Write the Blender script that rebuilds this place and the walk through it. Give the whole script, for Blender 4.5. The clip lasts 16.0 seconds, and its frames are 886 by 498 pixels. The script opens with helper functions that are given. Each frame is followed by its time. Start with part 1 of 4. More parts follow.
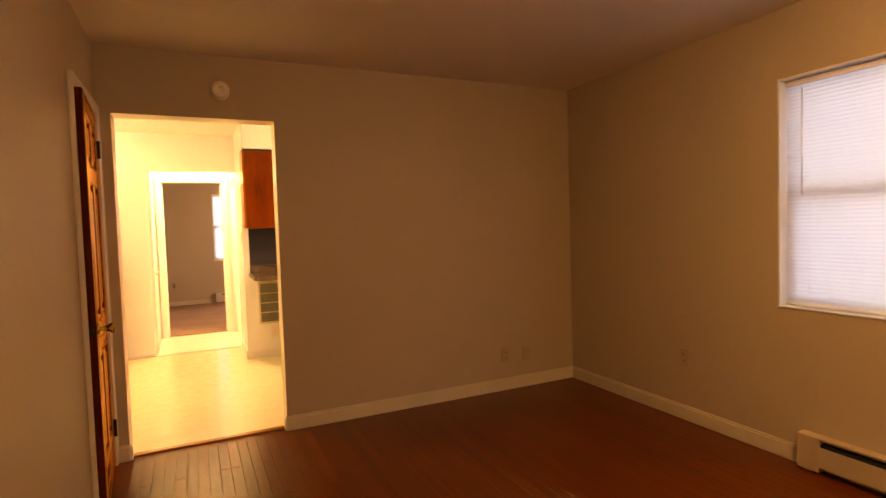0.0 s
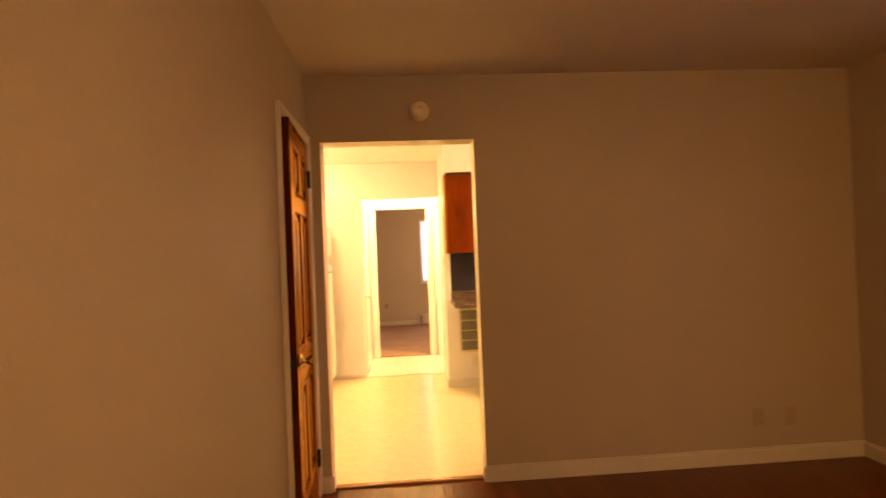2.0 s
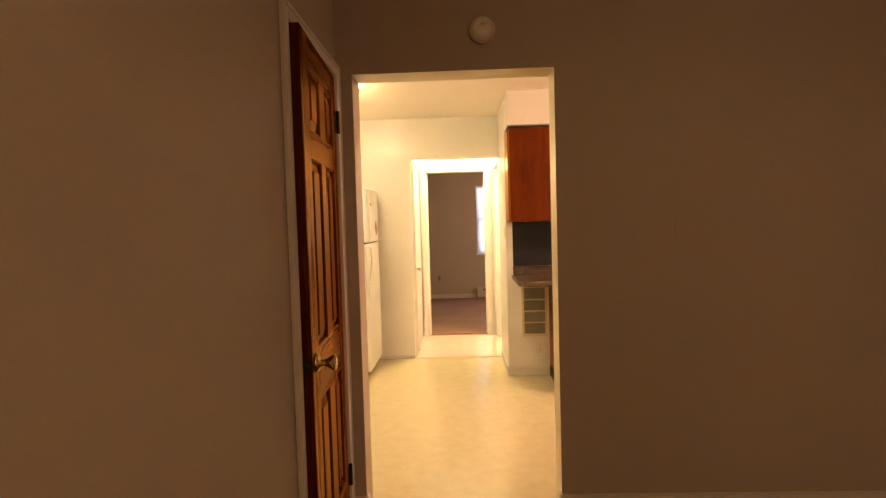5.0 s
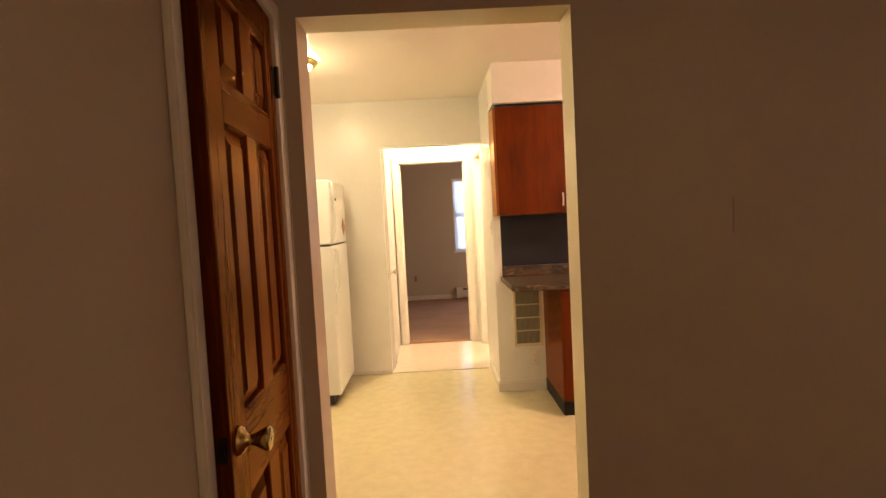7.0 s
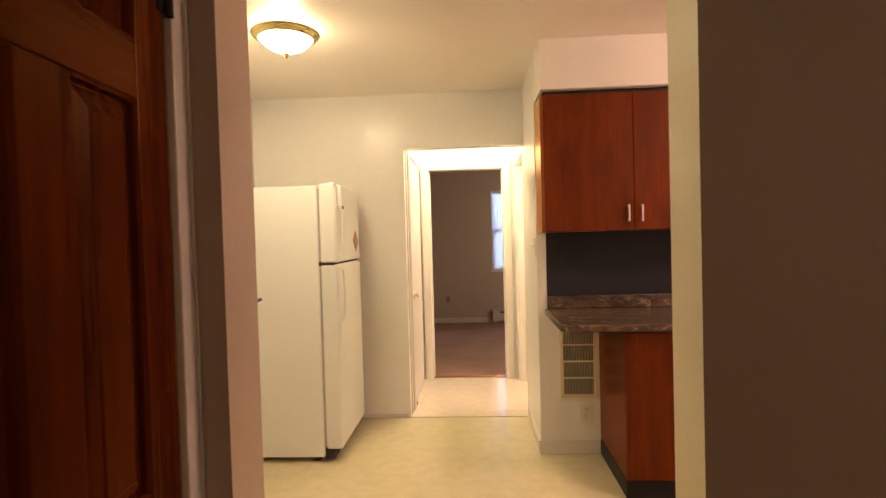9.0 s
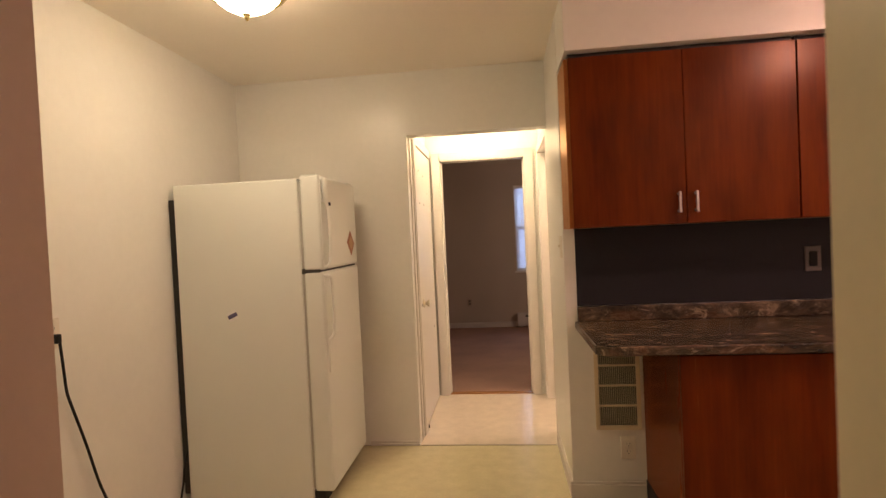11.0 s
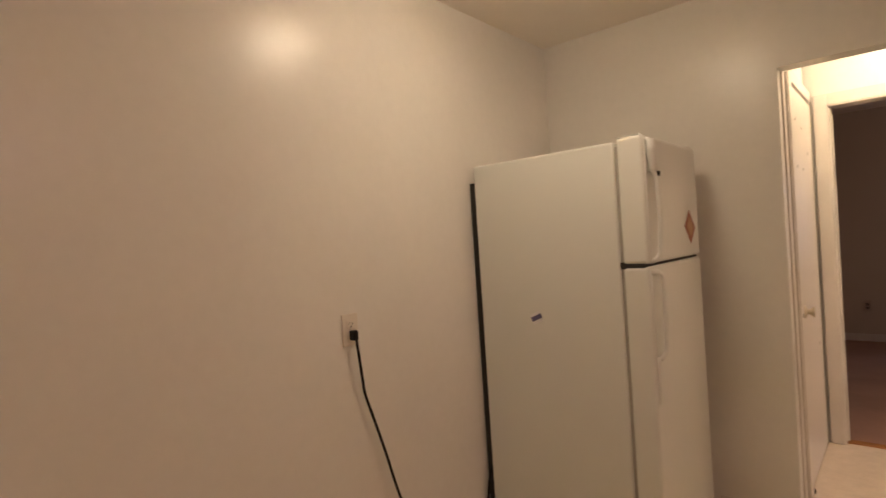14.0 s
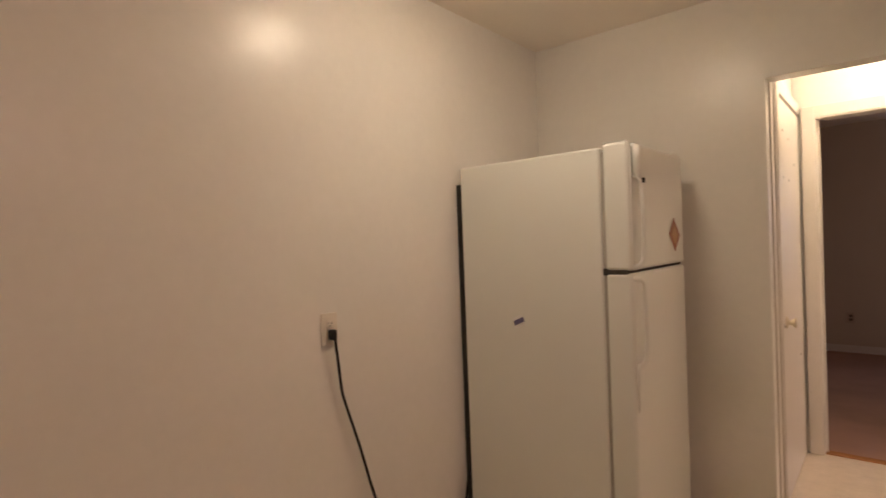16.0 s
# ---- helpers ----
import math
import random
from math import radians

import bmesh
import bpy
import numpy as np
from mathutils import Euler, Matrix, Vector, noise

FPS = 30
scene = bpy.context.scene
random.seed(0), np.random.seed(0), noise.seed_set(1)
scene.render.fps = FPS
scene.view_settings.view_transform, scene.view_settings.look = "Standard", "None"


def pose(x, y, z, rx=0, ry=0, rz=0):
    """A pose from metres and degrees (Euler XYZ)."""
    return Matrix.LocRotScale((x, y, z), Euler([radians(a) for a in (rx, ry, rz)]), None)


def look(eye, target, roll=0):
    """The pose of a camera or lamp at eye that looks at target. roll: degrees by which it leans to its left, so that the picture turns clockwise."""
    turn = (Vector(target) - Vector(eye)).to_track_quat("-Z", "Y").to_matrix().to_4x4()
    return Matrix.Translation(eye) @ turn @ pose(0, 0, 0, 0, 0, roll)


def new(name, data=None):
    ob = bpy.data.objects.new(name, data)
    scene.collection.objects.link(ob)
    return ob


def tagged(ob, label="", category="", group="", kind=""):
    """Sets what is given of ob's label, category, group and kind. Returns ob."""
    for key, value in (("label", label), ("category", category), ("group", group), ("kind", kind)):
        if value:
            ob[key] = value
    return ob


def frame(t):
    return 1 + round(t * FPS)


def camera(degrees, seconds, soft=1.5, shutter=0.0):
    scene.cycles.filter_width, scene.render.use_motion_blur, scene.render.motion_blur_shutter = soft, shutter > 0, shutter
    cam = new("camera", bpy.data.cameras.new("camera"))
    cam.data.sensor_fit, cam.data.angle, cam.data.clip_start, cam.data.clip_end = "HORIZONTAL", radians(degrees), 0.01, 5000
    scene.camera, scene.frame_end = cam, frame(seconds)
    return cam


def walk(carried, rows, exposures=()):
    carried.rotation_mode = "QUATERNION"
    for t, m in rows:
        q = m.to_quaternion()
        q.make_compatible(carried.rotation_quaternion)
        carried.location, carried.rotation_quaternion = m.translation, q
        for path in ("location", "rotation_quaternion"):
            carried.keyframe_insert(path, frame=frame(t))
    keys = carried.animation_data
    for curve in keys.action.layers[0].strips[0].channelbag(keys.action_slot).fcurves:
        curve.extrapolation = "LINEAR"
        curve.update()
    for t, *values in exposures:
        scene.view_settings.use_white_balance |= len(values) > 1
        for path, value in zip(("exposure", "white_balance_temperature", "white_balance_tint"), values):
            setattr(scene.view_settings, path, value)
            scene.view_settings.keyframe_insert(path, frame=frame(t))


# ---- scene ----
cam = camera(79.9, 16.0, soft=1.4, shutter=0.4)
PATH = [
    (0, (0.657, -3.607, 1.341), (1.51, -1.8, 1.251), -1.8),
    (0.5, (0.687, -3.484, 1.344), (1.427, -1.627, 1.272), -0.5),
    (1, (0.7, -3.333, 1.357), (1.324, -1.433, 1.354), -0.8),
    (1.5, (0.703, -3.261, 1.376), (1.167, -1.315, 1.351), -1.5),
    (2, (0.746, -3.142, 1.37), (0.883, -1.147, 1.388), -2.3),
    (2.5, (0.807, -3.017, 1.383), (0.649, -1.024, 1.424), -1.7),
    (3, (0.825, -2.953, 1.396), (0.568, -0.97, 1.431), -1.9),
    (3.5, (0.799, -2.845, 1.368), (0.632, -0.853, 1.299), -1.3),
    (4, (0.727, -2.675, 1.365), (0.673, -0.678, 1.257), -1.7),
    (4.2, (0.720, -2.628, 1.357), (0.679, -0.631, 1.257), -1.8),
    (6.3, (0.772, -2.020, 1.356), (0.637, -0.026, 1.272), -1.3),
    (6.5, (0.728, -1.962, 1.354), (0.638, 0.035, 1.271), -2.0),
    (7, (0.682, -1.788, 1.357), (0.709, 0.209, 1.25), -3.0),
    (7.5, (0.697, -1.619, 1.359), (0.691, 0.376, 1.22), -4.1),
    (8, (0.758, -1.367, 1.365), (0.608, 0.623, 1.238), -2.1),
    (8.5, (0.768, -1.219, 1.363), (0.611, 0.773, 1.298), -1.9),
    (8.7, (0.746, -1.134, 1.359), (0.627, 0.862, 1.307), -1.6),
    (10.8, (0.841, -0.490, 1.363), (0.632, 1.499, 1.334), -2.4),
    (11, (0.824, -0.45, 1.36), (0.6, 1.537, 1.315), -2.7),
    (11.5, (0.769, -0.293, 1.348), (0.529, 1.693, 1.319), -3.8),
    (12, (0.702, -0.139, 1.361), (0.378, 1.834, 1.326), -4.0),
    (12.5, (0.674, -0.033, 1.362), (0.063, 1.871, 1.394), -4.2),
    (13, (0.676, 0.089, 1.358), (-0.246, 1.864, 1.347), -2.9),
    (13.5, (0.657, 0.148, 1.36), (-0.51, 1.772, 1.34), -3.2),
    (14, (0.626, 0.174, 1.357), (-0.688, 1.682, 1.329), -3.8),
    (14.5, (0.599, 0.168, 1.351), (-0.837, 1.558, 1.31), -3.7),
    (15, (0.592, 0.166, 1.348), (-0.884, 1.515, 1.301), -3.1),
    (15.5, (0.619, 0.181, 1.355), (-0.811, 1.579, 1.325), -2.8),
    (16, (0.643, 0.209, 1.358), (-0.648, 1.736, 1.33), -2.2),
]
EXPOSURES = [(0.0, 2.02, 12500, 15), (2.0, 2.06, 11800, 14), (3.5, 1.57, 9400, 11), (4.2, 1.40, 8600, 9), (6.5, 1.39, 7100, 5), (7.0, 1.26, 6950, 5), (8.5, 1.06, 6500, 6), (11.0, 0.30, 6350, 13), (12.5, 0.04, 6250, 16), (14.0, -0.20, 6150, 17), (16.0, -0.17, 5950, 18)]
walk(cam, [(t, look(eye, target, roll)) for t, eye, target, roll in PATH], EXPOSURES)

# ---- world and light ----
world = bpy.data.worlds.new("world")
scene.world = world
world.use_nodes = True
wn = world.node_tree
sky = wn.nodes.new("ShaderNodeTexSky")
sky.sky_type = "NISHITA"
sky.sun_disc = False
sky.sun_elevation, sky.sun_rotation = radians(12), radians(200)
wn.links.new(sky.outputs[0], wn.nodes["Background"].inputs[0])
wn.nodes["Background"].inputs[1].default_value = 0.10


def lamp(name, kind, at, watts, colour, size=0.1, aim=None, size_y=None):
    d = bpy.data.lights.new(name, kind)
    d.energy, d.color = watts, colour
    if kind == "AREA":
        d.shape = "RECTANGLE" if size_y else "DISK"
        d.size = size
        if size_y:
            d.size_y = size_y
    elif kind == "SUN":
        d.angle = size
    else:
        d.shadow_soft_size = size
    ob = new(name, d)
    ob.matrix_world = look(at, aim) if aim else Matrix.Translation(at)
    return ob


KITCHEN_LAMP = (-0.182, 1.657)
HALL_LAMP = (0.66, 3.55)
LIVING_LAMP = (2.3, -3.1)
SINK_LAMP = (2.62, 0.91)
SIDE_LAMP = (1.72, 3.25)
lamp("window_sky_living", "AREA", (3.725, -2.28, 1.45), 2.3, (0.42, 0.55, 1.0), 1.0, (0, -2.28, 1.45), 1.2)
lamp("window_sky_bedroom", "AREA", (1.415, 7.452, 1.44), 6.5, (0.56, 0.66, 1.0), 0.8, (1.415, 0, 1.44), 1.23)
# added warm fill from an unseen side opening, to brighten the bedroom
lamp("fill_bedroom_side", "AREA", (3.26, 5.7, 1.45), 14, (1.0, 0.70, 0.50), 1.0, (0, 5.7, 1.45), 1.2)

# ---- materials ----


def material(name, colour, rough=0.5, metal=0.0, vary=0.06, scale=3.0, fine=120.0, bump=0.0, bump_scale=200.0, coat=0.0, spec=0.5, stretch=None, spread=0.12):
    m = bpy.data.materials.new(name)
    m.use_nodes = True
    nt = m.node_tree
    p = nt.nodes["Principled BSDF"]
    p.inputs["Roughness"].default_value = rough
    p.inputs["Metallic"].default_value = metal
    p.inputs["Coat Weight"].default_value = coat
    p.inputs["Coat Roughness"].default_value = 0.15
    p.inputs["Specular IOR Level"].default_value = spec
    tc = nt.nodes.new("ShaderNodeTexCoord")
    vec = tc.outputs["Object"]
    if stretch:
        mp = nt.nodes.new("ShaderNodeMapping")
        mp.inputs["Scale"].default_value = stretch
        nt.links.new(vec, mp.inputs[0])
        vec = mp.outputs[0]
    broad = nt.nodes.new("ShaderNodeTexNoise")
    broad.inputs["Scale"].default_value = scale
    broad.inputs["Detail"].default_value = 4
    nt.links.new(vec, broad.inputs["Vector"])
    grain = nt.nodes.new("ShaderNodeTexNoise")
    grain.inputs["Scale"].default_value = fine
    grain.inputs["Detail"].default_value = 3
    nt.links.new(vec, grain.inputs["Vector"])
    add = nt.nodes.new("ShaderNodeMath")
    add.operation = "ADD"
    nt.links.new(broad.outputs[0], add.inputs[0])
    half = nt.nodes.new("ShaderNodeMath")
    half.operation = "MULTIPLY"
    half.inputs[1].default_value = 0.5
    nt.links.new(grain.outputs[0], half.inputs[0])
    nt.links.new(half.outputs[0], add.inputs[1])
    ramp = nt.nodes.new("ShaderNodeMapRange")
    ramp.inputs[1].default_value, ramp.inputs[2].default_value = 0.45, 1.05
    ramp.inputs[3].default_value, ramp.inputs[4].default_value = 1 - vary, 1 + vary
    nt.links.new(add.outputs[0], ramp.inputs[0])
    mul = nt.nodes.new("ShaderNodeVectorMath")
    mul.operation = "SCALE"
    mul.inputs[0].default_value = colour[:3]
    nt.links.new(ramp.outputs[0], mul.inputs["Scale"])
    nt.links.new(mul.outputs[0], p.inputs["Base Color"])
    rr = nt.nodes.new("ShaderNodeMapRange")
    rr.inputs[1].default_value, rr.inputs[2].default_value = 0.3, 0.7
    rr.inputs[3].default_value, rr.inputs[4].default_value = rough * (1 - spread), min(1, rough * (1 + spread))
    nt.links.new(broad.outputs[0], rr.inputs[0])
    nt.links.new(rr.outputs[0], p.inputs["Roughness"])
    if bump:
        bn = nt.nodes.new("ShaderNodeTexNoise")
        bn.inputs["Scale"].default_value = bump_scale
        bn.inputs["Detail"].default_value = 3
        nt.links.new(vec, bn.inputs["Vector"])
        b = nt.nodes.new("ShaderNodeBump")
        b.inputs["Strength"].default_value = bump
        b.inputs["Distance"].default_value = 0.004
        nt.links.new(bn.outputs[0], b.inputs["Height"])
        nt.links.new(b.outputs[0], p.inputs["Normal"])
    return m


def wood(name, dark, light, rough, axis, scale=1.0, coat=0.0, each=0.0, spec=0.5, figure=0.0, varnish=(1.0, 1.0, 1.0), amber=None):
    """Grain that runs along the axis named, with a tone of its own for each piece."""
    m = bpy.data.materials.new(name)
    m.use_nodes = True
    nt = m.node_tree
    p = nt.nodes["Principled BSDF"]
    p.inputs["Specular IOR Level"].default_value = spec
    p.inputs["Specular Tint"].default_value = (*varnish, 1.0)
    p.inputs["Coat Weight"].default_value = coat
    p.inputs["Coat Roughness"].default_value = 0.12
    tc = nt.nodes.new("ShaderNodeTexCoord")
    info = nt.nodes.new("ShaderNodeObjectInfo")
    shift = nt.nodes.new("ShaderNodeVectorMath")
    shift.operation = "MULTIPLY_ADD"
    comb = nt.nodes.new("ShaderNodeCombineXYZ")
    for i in range(3):
        nt.links.new(info.outputs["Random"], comb.inputs[i])
    nt.links.new(comb.outputs[0], shift.inputs[0])
    shift.inputs[1].default_value = (37.0 * (each > 0), 53.0 * (each > 0), 29.0 * (each > 0))
    nt.links.new(tc.outputs["Object"], shift.inputs[2])
    mp = nt.nodes.new("ShaderNodeMapping")
    s = [22.0 * scale] * 3
    s["xyz".index(axis)] = 1.3 * scale
    mp.inputs["Scale"].default_value = s
    nt.links.new(shift.outputs[0], mp.inputs[0])
    n1 = nt.nodes.new("ShaderNodeTexNoise")
    n1.inputs["Scale"].default_value = 0.55
    n1.inputs["Detail"].default_value = 5
    n1.inputs["Distortion"].default_value = 0.6
    nt.links.new(mp.outputs[0], n1.inputs["Vector"])
    n2 = nt.nodes.new("ShaderNodeTexNoise")
    n2.inputs["Scale"].default_value = 6.0
    n2.inputs["Detail"].default_value = 3
    nt.links.new(mp.outputs[0], n2.inputs["Vector"])
    mix = nt.nodes.new("ShaderNodeMath")
    mix.operation = "MULTIPLY_ADD"
    mix.inputs[1].default_value = 0.35
    nt.links.new(n2.outputs[0], mix.inputs[0])
    nt.links.new(n1.outputs[0], mix.inputs[2])
    tone = nt.nodes.new("ShaderNodeMath")
    tone.operation = "MULTIPLY_ADD"
    tone.inputs[1].default_value = each
    nt.links.new(info.outputs["Random"], tone.inputs[0])
    nt.links.new(mix.outputs[0], tone.inputs[2])
    ramp = nt.nodes.new("ShaderNodeValToRGB")
    ramp.color_ramp.elements[0].position, ramp.color_ramp.elements[1].position = 0.42, 0.92 + each * 0.6
    ramp.color_ramp.elements[0].color, ramp.color_ramp.elements[1].color = (*dark, 1), (*light, 1)
    nt.links.new(tone.outputs[0], ramp.inputs[0])
    cloud = nt.nodes.new("ShaderNodeTexNoise")
    cloud.inputs["Scale"].default_value = 0.35
    cloud.inputs["Detail"].default_value = 3
    cmap = nt.nodes.new("ShaderNodeMapping")
    cs = [26.0] * 3
    cs["xyz".index(axis)] = 9.0
    cmap.inputs["Scale"].default_value = cs
    nt.links.new(shift.outputs[0], cmap.inputs[0])
    nt.links.new(cmap.outputs[0], cloud.inputs["Vector"])
    depth = nt.nodes.new("ShaderNodeMapRange")
    depth.inputs[1].default_value, depth.inputs[2].default_value = 0.3, 0.7
    depth.inputs[3].default_value, depth.inputs[4].default_value = 1 - figure, 1 + figure * 0.6
    nt.links.new(cloud.outputs[0], depth.inputs[0])
    tint = nt.nodes.new("ShaderNodeVectorMath")
    tint.operation = "SCALE"
    nt.links.new(ramp.outputs[0], tint.inputs[0])
    nt.links.new(depth.outputs[0], tint.inputs["Scale"])
    nt.links.new(tint.outputs[0], p.inputs["Base Color"])
    rr = nt.nodes.new("ShaderNodeMapRange")
    rr.inputs[1].default_value, rr.inputs[2].default_value = 0.3, 0.9
    rr.inputs[3].default_value, rr.inputs[4].default_value = rough * 0.92, rough * 1.1
    nt.links.new(mix.outputs[0], rr.inputs[0])
    nt.links.new(rr.outputs[0], p.inputs["Roughness"])
    b = nt.nodes.new("ShaderNodeBump")
    b.inputs["Strength"].default_value = 0.025
    b.inputs["Distance"].default_value = 0.002
    nt.links.new(n2.outputs[0], b.inputs["Height"])
    nt.links.new(b.outputs[0], p.inputs["Normal"])
    if amber:
        gloss = nt.nodes.new("ShaderNodeBsdfGlossy")
        gloss.inputs["Color"].default_value = (*amber, 1.0)
        nt.links.new(rr.outputs[0], gloss.inputs["Roughness"])
        fres = nt.nodes.new("ShaderNodeFresnel")
        fres.inputs["IOR"].default_value = 1.32
        lay = nt.nodes.new("ShaderNodeMixShader")
        nt.links.new(fres.outputs[0], lay.inputs[0])
        nt.links.new(p.outputs[0], lay.inputs[1])
        nt.links.new(gloss.outputs[0], lay.inputs[2])
        nt.links.new(lay.outputs[0], nt.nodes["Material Output"].inputs[0])
    return m


def laminate(name):
    """Dark brown mottled stone-look laminate with rust and cream flecks."""
    m = material(name, (0.05, 0.025, 0.015), 0.22, bump=0.02)
    nt = m.node_tree
    p = nt.nodes["Principled BSDF"]
    tc = nt.nodes.new("ShaderNodeTexCoord")
    mp = nt.nodes.new("ShaderNodeMapping")
    mp.inputs["Scale"].default_value = (0.9, 1.5, 1.5)
    nt.links.new(tc.outputs["Object"], mp.inputs[0])

    def noise_ramp(scale, detail, distort, stops):
        n = nt.nodes.new("ShaderNodeTexNoise")
        n.inputs["Scale"].default_value = scale
        n.inputs["Detail"].default_value = detail
        n.inputs["Roughness"].default_value = 0.68
        n.inputs["Distortion"].default_value = distort
        nt.links.new(mp.outputs[0], n.inputs["Vector"])
        r = nt.nodes.new("ShaderNodeValToRGB")
        r.color_ramp.elements[0].position, r.color_ramp.elements[0].color = stops[0][0], (*stops[0][1], 1)
        r.color_ramp.elements[1].position, r.color_ramp.elements[1].color = stops[-1][0], (*stops[-1][1], 1)
        for pos, c in stops[1:-1]:
            r.color_ramp.elements.new(pos).color = (*c, 1)
        nt.links.new(n.outputs[0], r.inputs[0])
        return r

    ground = noise_ramp(10, 9, 0.5, [(0.36, (0.009, 0.0068, 0.005)), (0.48, (0.034, 0.022, 0.014)), (0.56, (0.092, 0.060, 0.034)), (0.66, (0.29, 0.21, 0.125))])
    rust = noise_ramp(6, 5, 1.0, [(0.44, (0.03, 0.024, 0.02)), (0.52, (0.080, 0.050, 0.030)), (0.60, (0.15, 0.072, 0.038))])
    fleck = noise_ramp(15, 9, 0.9, [(0.47, (0.0, 0.0, 0.0)), (0.497, (0.05, 0.04, 0.025)), (0.52, (0.0, 0.0, 0.0)), (0.545, (0.0, 0.0, 0.0)), (0.66, (0.22, 0.175, 0.11))])
    both = nt.nodes.new("ShaderNodeMix")
    both.data_type = "RGBA"
    both.inputs[0].default_value = 0.35
    nt.links.new(ground.outputs[0], both.inputs[6])
    nt.links.new(rust.outputs[0], both.inputs[7])
    lit = nt.nodes.new("ShaderNodeVectorMath")
    lit.operation = "ADD"
    nt.links.new(both.outputs[2], lit.inputs[0])
    nt.links.new(fleck.outputs[0], lit.inputs[1])
    nt.links.new(lit.outputs[0], p.inputs["Base Color"])
    return m


def vinyl(name, colour, rough):
    """Sheet vinyl with a faint printed grid and cloudy marbling."""
    m = material(name, colour, rough, vary=0.085, scale=13, fine=85, bump=0.015, bump_scale=60)
    return m


def glowing(name, colour, strength):
    m = bpy.data.materials.new(name)
    m.use_nodes = True
    p = m.node_tree.nodes["Principled BSDF"]
    p.inputs["Base Color"].default_value = (*colour, 1)
    p.inputs["Roughness"].default_value = 0.3
    p.inputs["Emission Color"].default_value = (*colour, 1)
    p.inputs["Emission Strength"].default_value = strength
    return m


M_TAUPE = material("taupe_wall_paint", (0.44, 0.368, 0.298), 0.55, vary=0.035, scale=1.6, fine=60, bump=0.10, bump_scale=170)
M_WHITE = material("white_wall_paint", (0.80, 0.785, 0.735), 0.292, vary=0.035, scale=2.2, fine=26, bump=0.22, bump_scale=12, spec=0.45, spread=0.03)
M_CEIL = material("ceiling_paint", (0.72, 0.66, 0.58), 0.75, vary=0.03, scale=1.5, fine=50, bump=0.12, bump_scale=150)
M_KCEIL = material("kitchen_ceiling_paint", (0.86, 0.795, 0.70), 0.34, vary=0.03, scale=1.2, fine=50, bump=0.08, bump_scale=60)
M_TRIM = material("white_trim_paint", (0.72, 0.68, 0.63), 0.32, vary=0.04, scale=6, fine=90, bump=0.04, bump_scale=60)
M_FRIDGE = material("white_appliance_enamel", (0.735, 0.752, 0.71), 0.33, vary=0.02, scale=3, fine=300, bump=0.10, bump_scale=420)
M_GASKET = material("dark_rubber", (0.025, 0.024, 0.022), 0.7)
M_GREYSEAL = material("grey_vinyl_seal", (0.40, 0.385, 0.345), 0.6)
M_BLACK = material("black_plastic", (0.008, 0.0075, 0.007), 0.45, spec=0.25)
M_KNOB = material("satin_nickel_brass", (0.72, 0.66, 0.54), 0.34, metal=1.0)
M_SEAM = material("pale_seam_caulk", (0.46, 0.41, 0.33), 0.6)
M_VENT = material("yellowed_cream_enamel", (0.68, 0.57, 0.38), 0.40, vary=0.06)
M_TRIM_DULL = material("dull_white_trim", (0.56, 0.51, 0.46), 0.45, vary=0.05)
M_BASE = material("scuffed_cream_trim", (0.60, 0.55, 0.48), 0.40, vary=0.07, scale=5, fine=80, bump=0.04, bump_scale=60)
# white vinyl tinted blue: sky light on the living window's lining, in the colour
M_SKYLIT_VINYL = material("skylit_white_vinyl", (0.66, 0.71, 0.78), 0.35, vary=0.03, scale=6, fine=90)
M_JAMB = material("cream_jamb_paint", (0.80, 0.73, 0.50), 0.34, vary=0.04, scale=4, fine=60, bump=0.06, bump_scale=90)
# left jamb face of the kitchen opening, a darker tan than its other faces
M_TANJAMB = material("tan_left_jamb", (0.58, 0.465, 0.36), 0.42, vary=0.05, scale=4, fine=60, bump=0.06, bump_scale=90)
M_DARKPLATE = material("brown_steel_plate", (0.12, 0.10, 0.09), 0.38, vary=0.08)
M_HEATER = material("beige_enamel", (0.45, 0.37, 0.285), 0.42, vary=0.04)
M_BRASS = material("aged_brass", (0.66, 0.50, 0.22), 0.24, metal=1.0, vary=0.15, scale=20)
M_LAMPBRASS = material("polished_yellow_brass", (0.74, 0.63, 0.27), 0.20, metal=1.0, vary=0.10, scale=25)
M_IRON = material("dark_bronze", (0.02, 0.016, 0.013), 0.45, metal=0.6)
M_STEEL = material("brushed_nickel", (0.62, 0.60, 0.57), 0.33, metal=1.0)
M_PLASTIC = material("ivory_plastic", (0.76, 0.71, 0.62), 0.35, vary=0.02)
M_TANPLATE = material("tan_painted_plate", (0.40, 0.32, 0.25), 0.45, vary=0.03)
M_SPLASH = material("slate_wall_paint", (0.022, 0.0215, 0.026), 0.45, spec=0.2, vary=0.06, scale=2.5, bump=0.08, bump_scale=120)
M_CARPET = material("brown_carpet", (0.29, 0.175, 0.13), 0.95, vary=0.22, scale=2.2, fine=260, bump=0.6, bump_scale=420, spec=0.1)
M_VINYL = vinyl("cream_sheet_vinyl", (0.61, 0.545, 0.35), 0.22)
M_HALLVINYL = vinyl("pale_hall_vinyl", (0.66, 0.575, 0.47), 0.16)
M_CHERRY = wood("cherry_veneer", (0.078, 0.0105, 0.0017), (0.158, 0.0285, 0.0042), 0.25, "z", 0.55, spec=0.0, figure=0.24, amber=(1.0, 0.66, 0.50))
